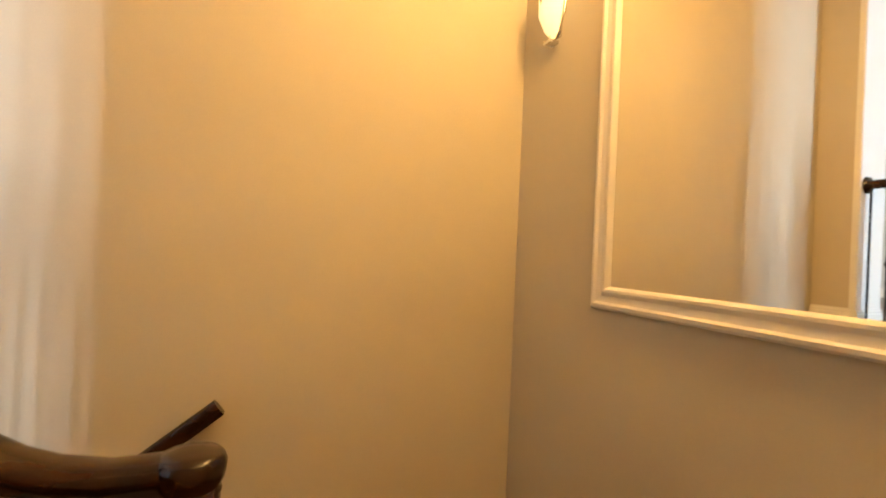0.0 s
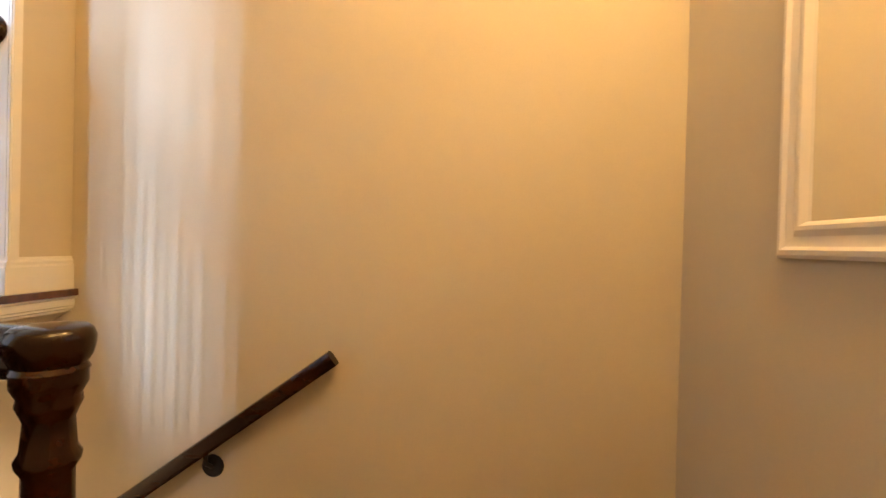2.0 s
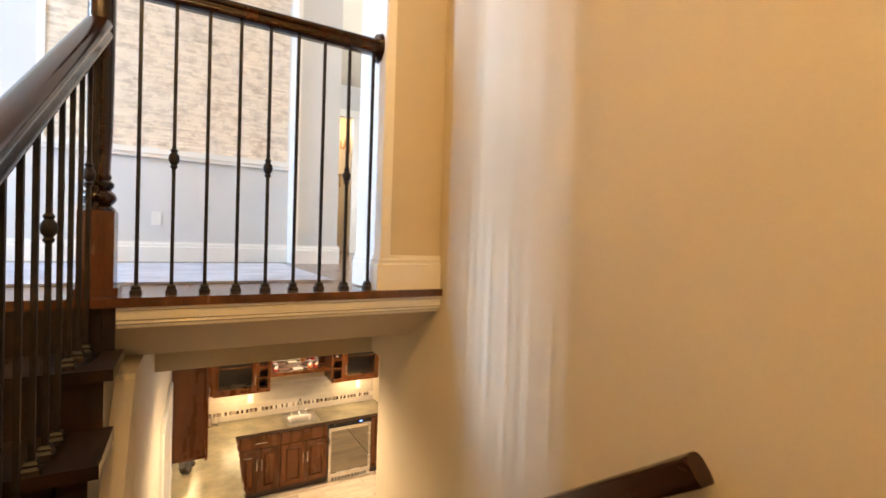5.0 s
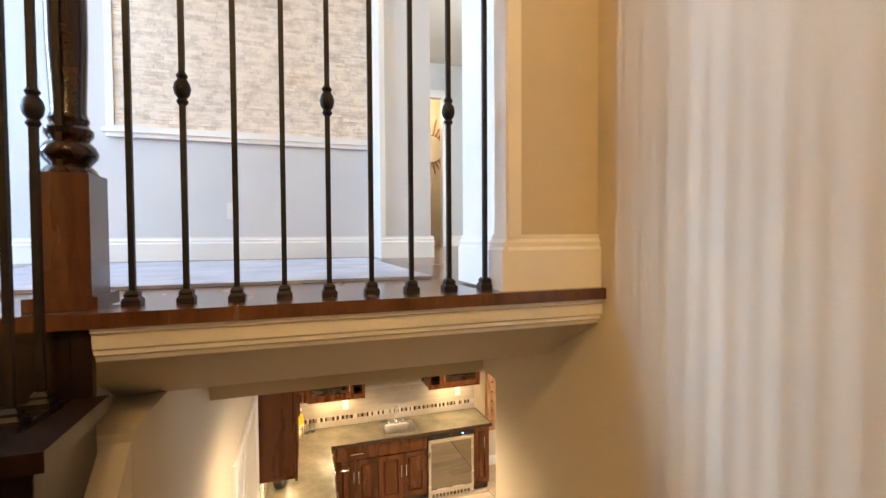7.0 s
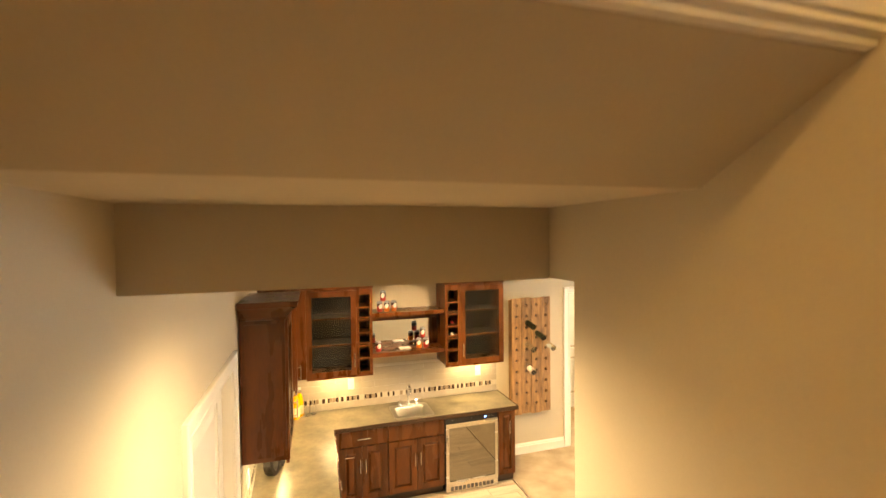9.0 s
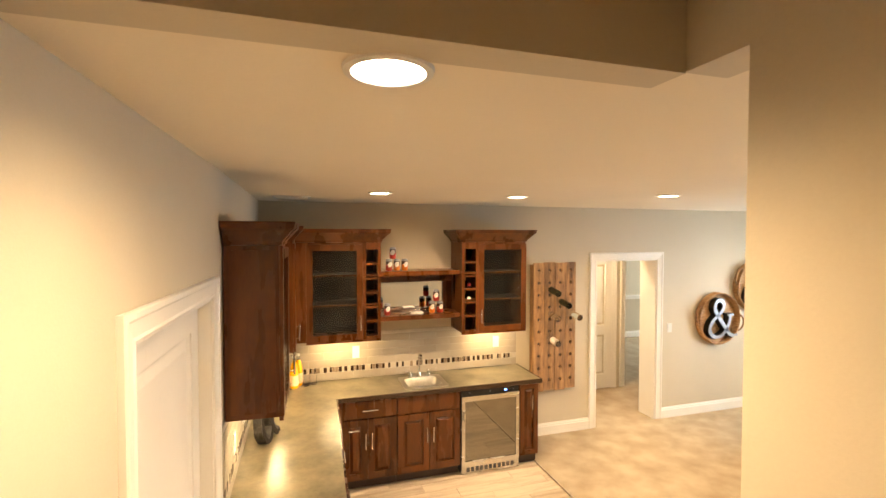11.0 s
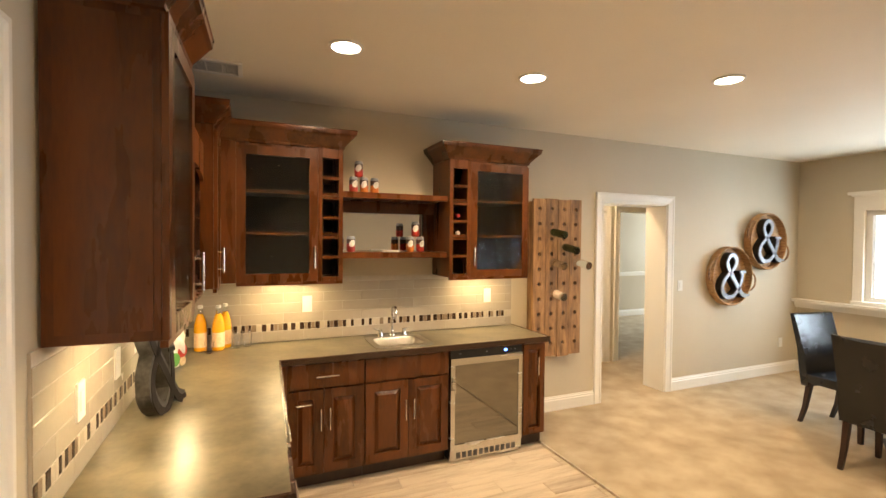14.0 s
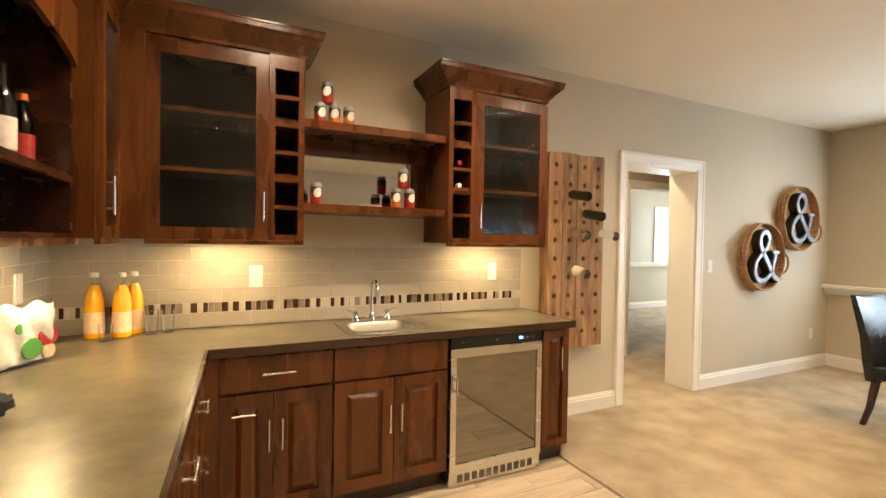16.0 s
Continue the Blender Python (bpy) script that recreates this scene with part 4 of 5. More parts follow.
UZ, UT, UD, UY = 1.405, 2.36, 0.355, 7.06
# left upper on the bar wall
ul = thing("upper_cabinet", pose(1.747, UY, UZ), "stained alder upper cabinet with reeded glass door and wine cubbies", "cabinet", "bar upper cabinets")
carcass(ul, 0, 0.713, UD - 0.003, 0, UT - UZ, (0.33, 0.62))
glass_door(ul, 0.0, 0.535, 0.0, UT - UZ - 0.02)
wine_column(ul, 0.537, 0.713, 0, UT - UZ, UD - 0.02, 6, 0.5375)
crown(ul, 0.713, UD, UT - UZ, left=0, x=-0.10)
u2 = thing("upper_cabinet", pose(3.315, UY, UZ), "stained alder upper cabinet with glass door, wine cubbies holding bottles", "cabinet", "bar upper cabinets")
carcass(u2, 0, 0.745, UD - 0.003, 0, UT - UZ, (0.33, 0.62))
wine_column(u2, 0, 0.186, 0, UT - UZ, UD - 0.02, 6, 0.1675)
glass_door(u2, 0.188, 0.745, 0.0, UT - UZ - 0.02, hinge_right=True)
crown(u2, 0.745, UD, UT - UZ)
# uppers on the side wall
LX = 1.635
LD = LX - XL - 0.003
ua = thing("upper_cabinet", pose(1.594, 5.24, UZ, 0, 0, 88.2), "stained alder end cabinet with a reeded glass door", "cabinet", "bar upper cabinets")
carcass(ua, 0, 0.51, (LD - 0.047), 0, 0.965, (0.33, 0.62))
glass_door(ua, 0.03, 0.51, 0.0, 0.945)
boxes("corner_stile", ua, M_CAB, [(0.0, 0.028, -0.021, -0.001, 0, 0.965)], 0.002)
boxes("end_skin", ua, M_CAB, [(-0.004, -0.0005, 0.02, (LD - 0.047) - 0.03, 0.03, 0.94)], 0)
crown(ua, 0.51, (LD - 0.047), 0.965, right=0)
ub = thing("open_cabinet", pose(LX - 0.07, 5.752, UZ, 0, 0, 90), "stained alder open cabinet with a gently arched valance and one shelf", "cabinet", "bar upper cabinets")
NW = 0.935
HB, HC = 0.85, 0.972
# darker wood here puts the open cabinet's inner shade into its colour
carcass(ub, 0, NW, LD - 0.07, 0, HB, (), wood=M_EDGE)
boxes("inner_back", ub, M_CABSHADE, [(0.019, NW - 0.019, LD - 0.088, LD - 0.0805, 0.019, HB - 0.019)], 0)
boxes("shelf", ub, M_EDGE, [(0.018, NW - 0.018, 0.0, LD - 0.0885, 0.205, 0.235)], 0.003)
bm = bmesh.new()
arch = [(0.018, 0.63)] + [(NW / 2 - (NW / 2 - 0.02) * math.cos(a), 0.63 + 0.05 * math.sin(a)) for a in np.linspace(0.05, math.pi - 0.05, 15)] + [(NW - 0.018, 0.63)]
vs0 = [bm.verts.new((x, 0.0, z)) for x, z in arch]
vs1 = [bm.verts.new((x, -0.02, z)) for x, z in arch]
tops0 = [bm.verts.new((x, 0.0, HB - 0.004)) for x, z in arch]
tops1 = [bm.verts.new((x, -0.02, HB - 0.004)) for x, z in arch]
for i in range(len(arch) - 1):
    bm.faces.new((vs0[i], vs0[i + 1], vs1[i + 1], vs1[i]))
    bm.faces.new((vs1[i], vs1[i + 1], tops1[i + 1], tops1[i]))
    bm.faces.new((vs0[i + 1], vs0[i], tops0[i], tops0[i + 1]))
part("arched_valance", bm, M_CAB, ub)
uc = thing("upper_cabinet", pose(LX, 6.69, UZ, 0, 0, 90), "narrow stained alder corner cabinet with a glass door", "cabinet", "bar upper cabinets")
carcass(uc, 0, 0.72, LD, 0, HC, (0.33, 0.62))
glass_door(uc, 0.02, 0.345, 0.0, HC - 0.02, hinge_right=True, rail=0.05)
boxes("filler", uc, M_CAB, [(0.347, 0.366, -0.111, -0.001, 0, UT - UZ)], 0.001)
bm = bmesh.new()
prof = [(0.0, 0.0), (0.012, 0.004), (0.022, 0.03), (0.045, 0.055), (0.072, 0.085), (0.086, 0.096), (0.092, 0.122), (0.092, 0.132)]
ring_loft(bm, [[(-o, LD, HC + h), (-o, -o, HC + h), (0.36, -o, HC + h), (0.36, LD, HC + h)] for o, h in prof])
part("crown", bm, M_CAB, uc)
undercabinet(pose(2.10, 7.22, UZ), 0.4)
undercabinet(pose(3.72, 7.22, UZ), 0.4)
undercabinet(pose(XL + 0.19, 5.6, UZ, 0, 0, 90), 0.45)
undercabinet(pose(XL + 0.19, 6.6, UZ, 0, 0, 90), 0.45)

for cab, w in ((ul, 0.713), (u2, 0.745), (ua, 0.51), (ub, NW), (uc, 0.345)):
    boxes("light_rail", cab, M_CAB, [(0.0, w, -0.018, 0.004, -0.022, -0.0005)], 0.003)
# shelves between the uppers, mirror behind
sv = thing("wall_shelves", pose(2.462, 7.10, 1.565), "stained alder shelves bridging the two upper cabinets", "shelf")
SW = 0.851
boxes("upper_shelf", sv, M_CAB, [(0, SW, -0.02, 0.312, 0.455, 0.50)], 0.006)
boxes("lower_shelf", sv, M_CAB, [(0, SW, -0.02, 0.312, 0.0, 0.045)], 0.006)
boxes("apron", sv, M_CAB, [(0, SW, 0.28, 0.312, 0.36, 0.455)], 0.002)
boxes("side_panel", sv, M_CAB, [(SW - 0.10, SW, 0.28, 0.312, 0.045, 0.36)], 0.002)
tagged(boxes("back_mirror", None, M_MIRROR, [(2.47, 3.20, 7.402, 7.412, 1.612, 1.922)], 0), "plain mirror behind the bar shelves", "mirror")

# base cabinets on the bar wall
BY, BT = 6.85, 0.874
b1 = thing("base_cabinet", pose(2.0, BY, 0), "stained alder base cabinet with a drawer and two doors", "cabinet", "bar base cabinets")
boxes("body", b1, M_CAB, [(0.03, 0.58, 0, 0.54, 0.10, BT)], 0.001)
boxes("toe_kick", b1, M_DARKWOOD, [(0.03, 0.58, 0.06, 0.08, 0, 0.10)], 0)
boxes("filler", b1, M_CAB, [(0.0, 0.06, -0.02, -0.001, 0.10, BT)], 0.002)
drawer(b1, 0.065, 0.575, 0.70, 0.86)
pull(wood_door(b1, 0.065, 0.295, 0.115, 0.685, 0.275, 0.49), pose(0.165, -0.021, 0.60, 0, 90, 0), 0.10)
wood_door(b1, 0.299, 0.575, 0.115, 0.685, 0.335, 0.49)
b2 = thing("base_cabinet", pose(2.582, BY, 0), "stained alder sink cabinet with two raised-panel doors", "cabinet", "bar base cabinets")
boxes("body", b2, M_CAB, [(0, 0.645, 0, 0.54, 0.10, 0.70), (0, 0.018, 0, 0.54, 0.70, BT), (0.627, 0.645, 0, 0.54, 0.70, BT)], 0.001)
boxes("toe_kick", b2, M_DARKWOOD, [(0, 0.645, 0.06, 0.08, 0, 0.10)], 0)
drawer(b2, 0.005, 0.64, 0.70, 0.86, 0)
wood_door(b2, 0.005, 0.32, 0.115, 0.685, 0.294, 0.475)
wood_door(b2, 0.324, 0.64, 0.115, 0.685, 0.357, 0.475)
b3 = thing("base_cabinet", pose(3.885, BY, 0), "narrow stained alder end cabinet with a tall door", "cabinet", "bar base cabinets")
boxes("body", b3, M_CAB, [(0, 0.225, 0, 0.54, 0.10, BT)], 0.001)
boxes("toe_kick", b3, M_DARKWOOD, [(0, 0.225, 0.05, 0.54, 0, 0.10)], 0)
wood_door(b3, 0.01, 0.215, 0.115, 0.86, 0.135, 0.68, rail=0.045)
# side run of base cabinets, drawers towards the room
bl = thing("base_cabinet", pose(1.934, 5.18, 0, 0, 0, 88.25), "stained alder base run with drawers", "cabinet", "bar base cabinets")
boxes("body", bl, M_CAB, [(0, 1.66, 0, 0.62, 0.10, BT)], 0.001)
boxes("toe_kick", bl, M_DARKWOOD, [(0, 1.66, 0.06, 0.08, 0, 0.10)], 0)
for x0, x1 in ((0.01, 0.55), (0.555, 1.09), (1.095, 1.63)):
    for z0, z1 in ((0.115, 0.40), (0.405, 0.645), (0.65, 0.86)):
        drawer(bl, x0, x1, z0, z1)

# wine fridge
wf = thing("wine_fridge", pose(3.232, BY, 0), "stainless steel under-counter wine fridge with tinted glass", "fridge")
FW = 0.648
boxes("cabinet", wf, M_BLACK, [(0.004, FW - 0.004, 0.001, 0.54, 0.02, 0.868)], 0.002)
boxes("control_panel", wf, M_BLACK, [(0.008, FW - 0.008, -0.024, 0, 0.808, 0.864)], 0.004)
boxes("display", wf, M_BLUELED, [(0.475, 0.50, -0.0265, -0.024, 0.828, 0.842)], 0)
for x in (0.08, 0.31, 0.53, 0.57):
    boxes("button", wf, M_ZINC, [(x, x + 0.014, -0.0255, -0.024, 0.833, 0.838)], 0)
fd = boxes("door", wf, M_STEEL, [(0.006, 0.042, -0.034, -0.002, 0.10, 0.803), (FW - 0.042, FW - 0.006, -0.034, -0.002, 0.10, 0.803), (0.042, FW - 0.042, -0.034, -0.002, 0.10, 0.14), (0.042, FW - 0.042, -0.034, -0.002, 0.752, 0.803)], 0.003)
boxes("glass", fd, M_FRIDGEGL, [(0.040, FW - 0.040, -0.026, -0.018, 0.138, 0.754)], 0, "tinted reflecting glass")
pull(fd, pose(0.03, -0.034, 0.60), 0.10)
boxes("grille", wf, M_STEEL, [(0.006, FW - 0.006, -0.024, -0.004, 0.01, 0.095)], 0.002)
# raised dark strips stand in for the shade in the grille's slots
for i in range(11):
    boxes("slot_shade", wf, M_GUNMETAL, [(0.06 + i * 0.049, 0.094 + i * 0.049, -0.026, -0.0235, 0.03, 0.075)], 0)

# worktop: one L, with a cut-out for the sink, and its dark wood edge
SX0, SX1, SY0, SY1 = 2.70, 3.10, 6.90, 7.25
ct = thing("worktop", pose(0, 0, 0), "mottled olive-grey laminate worktop with dark wood edge", "worktop")
CX0, CXI, CYF, CXR = XL + 0.002, 2.02, 6.81, 4.14
top_bm = bmesh.new()
for spec in ((CX0, CXI - 0.014, 5.174, CYF + 0.014, BT, 0.912), (CX0, SX0, CYF + 0.014, YK - 0.002, BT, 0.912), (SX1, CXR - 0.014, CYF + 0.014, YK - 0.002, BT, 0.912), (SX0, SX1, CYF + 0.014, SY0, BT, 0.912), (SX0, SX1, SY1, YK - 0.002, BT, 0.912)):
    box(top_bm, *spec)
bmesh.ops.bisect_plane(top_bm, geom=top_bm.verts[:] + top_bm.edges[:] + top_bm.faces[:], plane_co=(CXI - 0.014, 0, 0), plane_no=(1, 0, 0))
for yy in (SY0, SY1):
    bmesh.ops.bisect_plane(top_bm, geom=top_bm.verts[:] + top_bm.edges[:] + top_bm.faces[:], plane_co=(0, yy, 0), plane_no=(0, 1, 0))
bmesh.ops.remove_doubles(top_bm, verts=top_bm.verts, dist=0.0005)


def slant(ob):
    """The side run narrows towards its free end."""
    for v in ob.data.vertices:
        if CXI - 0.03 < v.co.x < CXI + 0.001 and v.co.y < 6.7:
            v.co.x -= 0.053
    return ob


slant(part("top", top_bm, M_COUNTER, ct))
EW = 0.014
slant(boxes("edge", ct, M_EDGE, [(CXI - EW, CXI, 5.16, CYF + EW, BT - 0.004, 0.913), (CX0, CXI - EW, 5.16, 5.16 + EW, BT - 0.004, 0.913), (CXI, CXR, CYF, CYF + EW, BT - 0.004, 0.913), (CXR - EW, CXR, CYF + EW, YK - 0.002, BT - 0.004, 0.913)], 0.005))

# sink and tap
sk = thing("bar_sink", pose((SX0 + SX1) / 2, (SY0 + SY1) / 2, 0.914), "small square stainless steel drop-in bar sink", "sink")
bm = bmesh.new()
hw, hd = (SX1 - SX0) / 2, (SY1 - SY0) / 2


def rrect(w, d, r, z, n=5):
    out = []
    for cx, cy, a0 in ((w - r, d - r, 0), (-w + r, d - r, 90), (-w + r, -d + r, 180), (w - r, -d + r, 270)):
        for k in range(n):
            a = radians(a0 + 90 * k / (n - 1))
            out.append((cx + r * math.cos(a), cy + r * math.sin(a), z))
    return out


ring_loft(bm, [rrect(hw + 0.03, hd + 0.03, 0.04, 0.001), rrect(hw + 0.028, hd + 0.028, 0.04, 0.007), rrect(hw - 0.02, hd - 0.045, 0.045, 0.005), rrect(hw - 0.03, hd - 0.055, 0.05, -0.01), rrect(hw - 0.05, hd - 0.075, 0.06, -0.15)], cap0=False)
part("basin", bm, M_SINK, sk, smooth=True)
bm = bmesh.new()
tube(bm, (0, -0.02, -0.1495), (0, -0.02, -0.146), 0.04, 0.036, 20)
part("drain", bm, M_CHROME, sk, smooth=True)
tp = thing("bar_tap", pose((SX0 + SX1) / 2, SY1 - 0.005, 0.921), "chrome gooseneck tap with two lever handles", "tap")
bm = bmesh.new()
lathe(bm, [(0.024, 0), (0.022, 0.02), (0.014, 0.035), (0.012, 0.05)], 16)
pts = [(0, 0, 0.05), (0, 0, 0.20)] + [(0, -0.055 + 0.055 * math.cos(a), 0.20 + 0.055 * math.sin(a)) for a in np.linspace(0.3, math.pi, 9)] + [(0, -0.11, 0.17)]
for a, b in zip(pts, pts[1:]):
    tube(bm, a, b, 0.010, seg=12)
tube(bm, (0, -0.11, 0.172), (0, -0.11, 0.155), 0.013, 0.013, 12)
part("spout", bm, M_CHROME, tp, smooth=True)
for s in (-1, 1):
    bm = bmesh.new()
    lathe(bm, [(0.022, 0), (0.020, 0.02), (0.013, 0.035), (0.016, 0.055), (0.008, 0.065)], 16, (s * 0.10, 0, 0))
    tube(bm, (s * 0.10, 0, 0.058), (s * 0.155, -0.02, 0.075), 0.006, 0.004, 8)
    part("lever", bm, M_CHROME, tp, smooth=True)
bm = bmesh.new()
box(bm, -0.12, 0.12, -0.022, 0.022, -0.004, 0.004)
part("deck_plate", bm, M_CHROME, tp, bevel=0.003)


# ---- backsplash: subway tiles, mosaic band ----
def tile_mesh(name, w, d, h, material, ch=0.002):
    bm = bmesh.new()
    ring_loft(bm, [[(0, 0, 0), (w, 0, 0), (w, 0, h), (0, 0, h)], [(0, -d + ch, 0), (w, -d + ch, 0), (w, -d + ch, h), (0, -d + ch, h)], [(ch, -d, ch), (w - ch, -d, ch), (w - ch, -d, h - ch), (ch, -d, h - ch)]], cap0=False)
    return mesh_of(name, bm, material)


random.seed(7)
TW, TH, G = 0.305, 0.078, 0.003
full = tile_mesh("tile", TW - G, 0.0025, TH - G, M_SUBWAY, 0.001)
low_t = tile_mesh("tile", TW - G, 0.0025, 0.079 - G, M_SUBWAY, 0.001)
mos = {}


def backsplash(name, m, length, top, label):
    """Local x along the wall, front towards -y, from the worktop up."""
    b = tagged(boxes(name, None, M_GROUT, [(0, length, -0.0085, 0, 0, top)], 0, at=m), label, "backsplash", kind="structure")
    n = int(math.ceil(length / TW)) + 1
    rows = [(0.0, low_t, 0.079 - G)] + [(0.139 + i * TH, full, TH - G) for i in range(int((top - 0.139 + 0.02) / TH))]
    for r, (z, me, h) in enumerate(rows):
        off = -(r % 2) * TW / 2
        for i in range(n):
            x0, x1 = max(0.0, off + i * TW), min(length, off + i * TW + TW - G)
            if x1 - x0 < 0.02:
                continue
            if x1 - x0 > TW - G - 0.002:
                use = me
            else:
                use = tile_mesh("tile", x1 - x0, 0.0025, h, M_SUBWAY, 0.001)
            piece("tile", use, b, pose(x0, -0.0085, z + G / 2))
    x, last = 0.002, 1
    while x < length - 0.02:
        w = random.choice((0.022, 0.026, 0.03, 0.036))
        w = min(w, length - x)
        k = 0 if last != 0 and random.random() < 0.7 else random.choice((1, 1, 2))
        last = k
        key = (round(w, 4), k)
        if key not in mos:
            mos[key] = tile_mesh("mosaic_tile", w - 0.003, 0.0028 + 0.0006 * (k == 0), 0.054, M_MOS[k], 0.0015)
        piece("mosaic_tile", mos[key], b, pose(x, -0.0085, 0.082))
        x += w
    return b


backsplash("backsplash_north", pose(XL + 0.011, YK, 0.9145), 2.81, 0.49, "taupe subway tile backsplash with a mosaic band")
backsplash("backsplash_west", pose(XL, 5.19, 0.9145, 0, 0, 90), 2.213, 0.49, "taupe subway tile backsplash beside the bar")
outlet(pose(2.25, YK - 0.011, 1.195), "white power outlet on the tiled backsplash", h=0.125)
outlet(pose(3.86, YK - 0.011, 1.20), "white power outlet on the tiled backsplash", h=0.125)
outlet(pose(XL + 0.011, 5.54, 1.165, 0, 0, 90), "white rocker switch lit by the cabinet lamp", rocker=True, h=0.125)
outlet(pose(XL + 0.011, 6.0, 1.172, 0, 0, 90), "white power outlet on the tiled side wall", h=0.125)
outlet(pose(XL + 0.011, 7.0, 1.19, 0, 0, 90), "white power outlet near the tiled corner", h=0.125)
outlet(pose(6.37, YK, 1.21), "white light switch beside the doorway", rocker=True)
outlet(pose(8.22, YK, 0.41), "white power outlet low on the wall")

# ---- wooden bottle rack ----
RK = pose(4.305, YK - 0.10, 0.58)
rk = thing("wall_bottle_rack", RK, "rustic pine board rack with bottle holes on the wall", "bottle rack")
BW, RH, NB = 0.1425, 1.535, 4
HR = 0.020
rows_z = [0.135 + i * 0.1445 for i in range(10)]
for k in range(NB):
    bm = bmesh.new()
    w = BW - 0.006
    z0, z1 = 0.012 * (k % 2), RH - 0.006 * ((k + 1) % 2)
    cuts = [z0]
    for z in rows_z:
        cuts += [z - 0.03, z + 0.03]
    cuts.append(z1)
    for y in (0.0, 0.025):
        for a, b in zip(cuts[0::2], cuts[1::2]):
            bm.faces.new([bm.verts.new(p) for p in ((0, y, a), (w, y, a), (w, y, b), (0, y, b))])
    for z in rows_z:
        outer = [(w, z), (w, z + 0.03), (w / 2, z + 0.03), (0, z + 0.03), (0, z), (0, z - 0.03), (w / 2, z - 0.03), (w, z - 0.03)]
        inner = [(w / 2 + HR * math.cos(i * math.pi / 4), z + HR * math.sin(i * math.pi / 4)) for i in range(8)]
        rings = []
        for y in (0.0, 0.025):
            o = [bm.verts.new((p[0], y, p[1])) for p in outer]
            q = [bm.verts.new((p[0], y, p[1])) for p in inner]
            for i in range(8):
                j = (i + 1) % 8
                bm.faces.new((o[i], o[j], q[j], q[i]))
            rings.append(q)
        for i in range(8):
            j = (i + 1) % 8
            bm.faces.new((rings[0][i], rings[0][j], rings[1][j], rings[1][i]))
    for x in (0, w):
        bm.faces.new([bm.verts.new(p) for p in ((x, 0, z0), (x, 0.025, z0), (x, 0.025, z1), (x, 0, z1))])
    for z in (z0, z1):
        bm.faces.new([bm.verts.new(p) for p in ((0, 0, z), (w, 0, z), (w, 0.025, z), (0, 0.025, z))])
    bmesh.ops.remove_doubles(bm, verts=bm.verts, dist=0.0002)
    part("board", bm, M_RACK, rk, at=pose(k * BW, 0.003 * (k % 2), 0))
for x in (0.0, NB * BW - 0.046):
    boxes("side_rail", rk, M_RACK, [(x, x + 0.04, 0.029, 0.099, 0.03, RH - 0.03)], 0.003)
for z in (0.06, RH - 0.14):
    boxes("cross_batten", rk, M_RACK, [(0.042, NB * BW - 0.048, 0.03, 0.06, z - 0.035, z + 0.035)], 0.003)
boxes("back_board", rk, M_DARKWOOD, [(0.042, NB * BW - 0.048, 0.085, 0.098, 0.03, RH - 0.03)], 0)


def bottle_profile(s=1.0, body=0.037, h=0.30):
    return [(body * 0.8, 0), (body, 0.008), (body, h * 0.58), (body * 0.85, h * 0.66), (body * 0.45, h * 0.75), (0.0135, h * 0.80), (0.0125, h * 0.96), (0.0145, h * 0.965), (0.0145, h)]


def bottle(name, m, mt, label, group, h=0.30, body=0.037, lab=None, cap=None, lab_label="paper label"):
    b = thing(name, m, label, "bottle", group)
    bm = bmesh.new()
    lathe(bm, bottle_profile(body=body, h=h), 22)
    part("glass", bm, mt, b, smooth=True)
    if lab:
        bm = bmesh.new()
        tube(bm, (0, 0, h * 0.12), (0, 0, h * 0.45), body + 0.0008, seg=22, caps=False)
        part("label", bm, lab, b, lab_label, smooth=True)
    if cap:
        bm = bmesh.new()
        tube(bm, (0, 0, h * 0.92), (0, 0, h * 1.012), 0.0165, 0.015, 14)
        part("cap", bm, cap, b, smooth=True)
    return b


for k, r, mt, lab, txt in ((1, 7, M_GREENGL, None, "dark wine bottle stuck neck-first in the rack"), (2, 6, M_GREENGL, None, "green wine bottle stuck neck-first in the rack"), (1.5, 5, M_PALEGL, None, "pale clear bottle stuck neck-first in the rack"), (3, 5, M_PALEGL, None, "pale green bottle stuck neck-first in the rack"), (1.45, 3, M_PALEGL, M_LABEL, "clear labelled bottle stuck neck-first in the rack")):
    col = int(k)
    x = col * BW + BW / 2 - 0.003
    bottle("wine_bottle", RK @ pose(x, -0.205, rows_z[r] + 0.035, -80, 0, 0), mt, txt, "bottles in the rack", lab=lab)

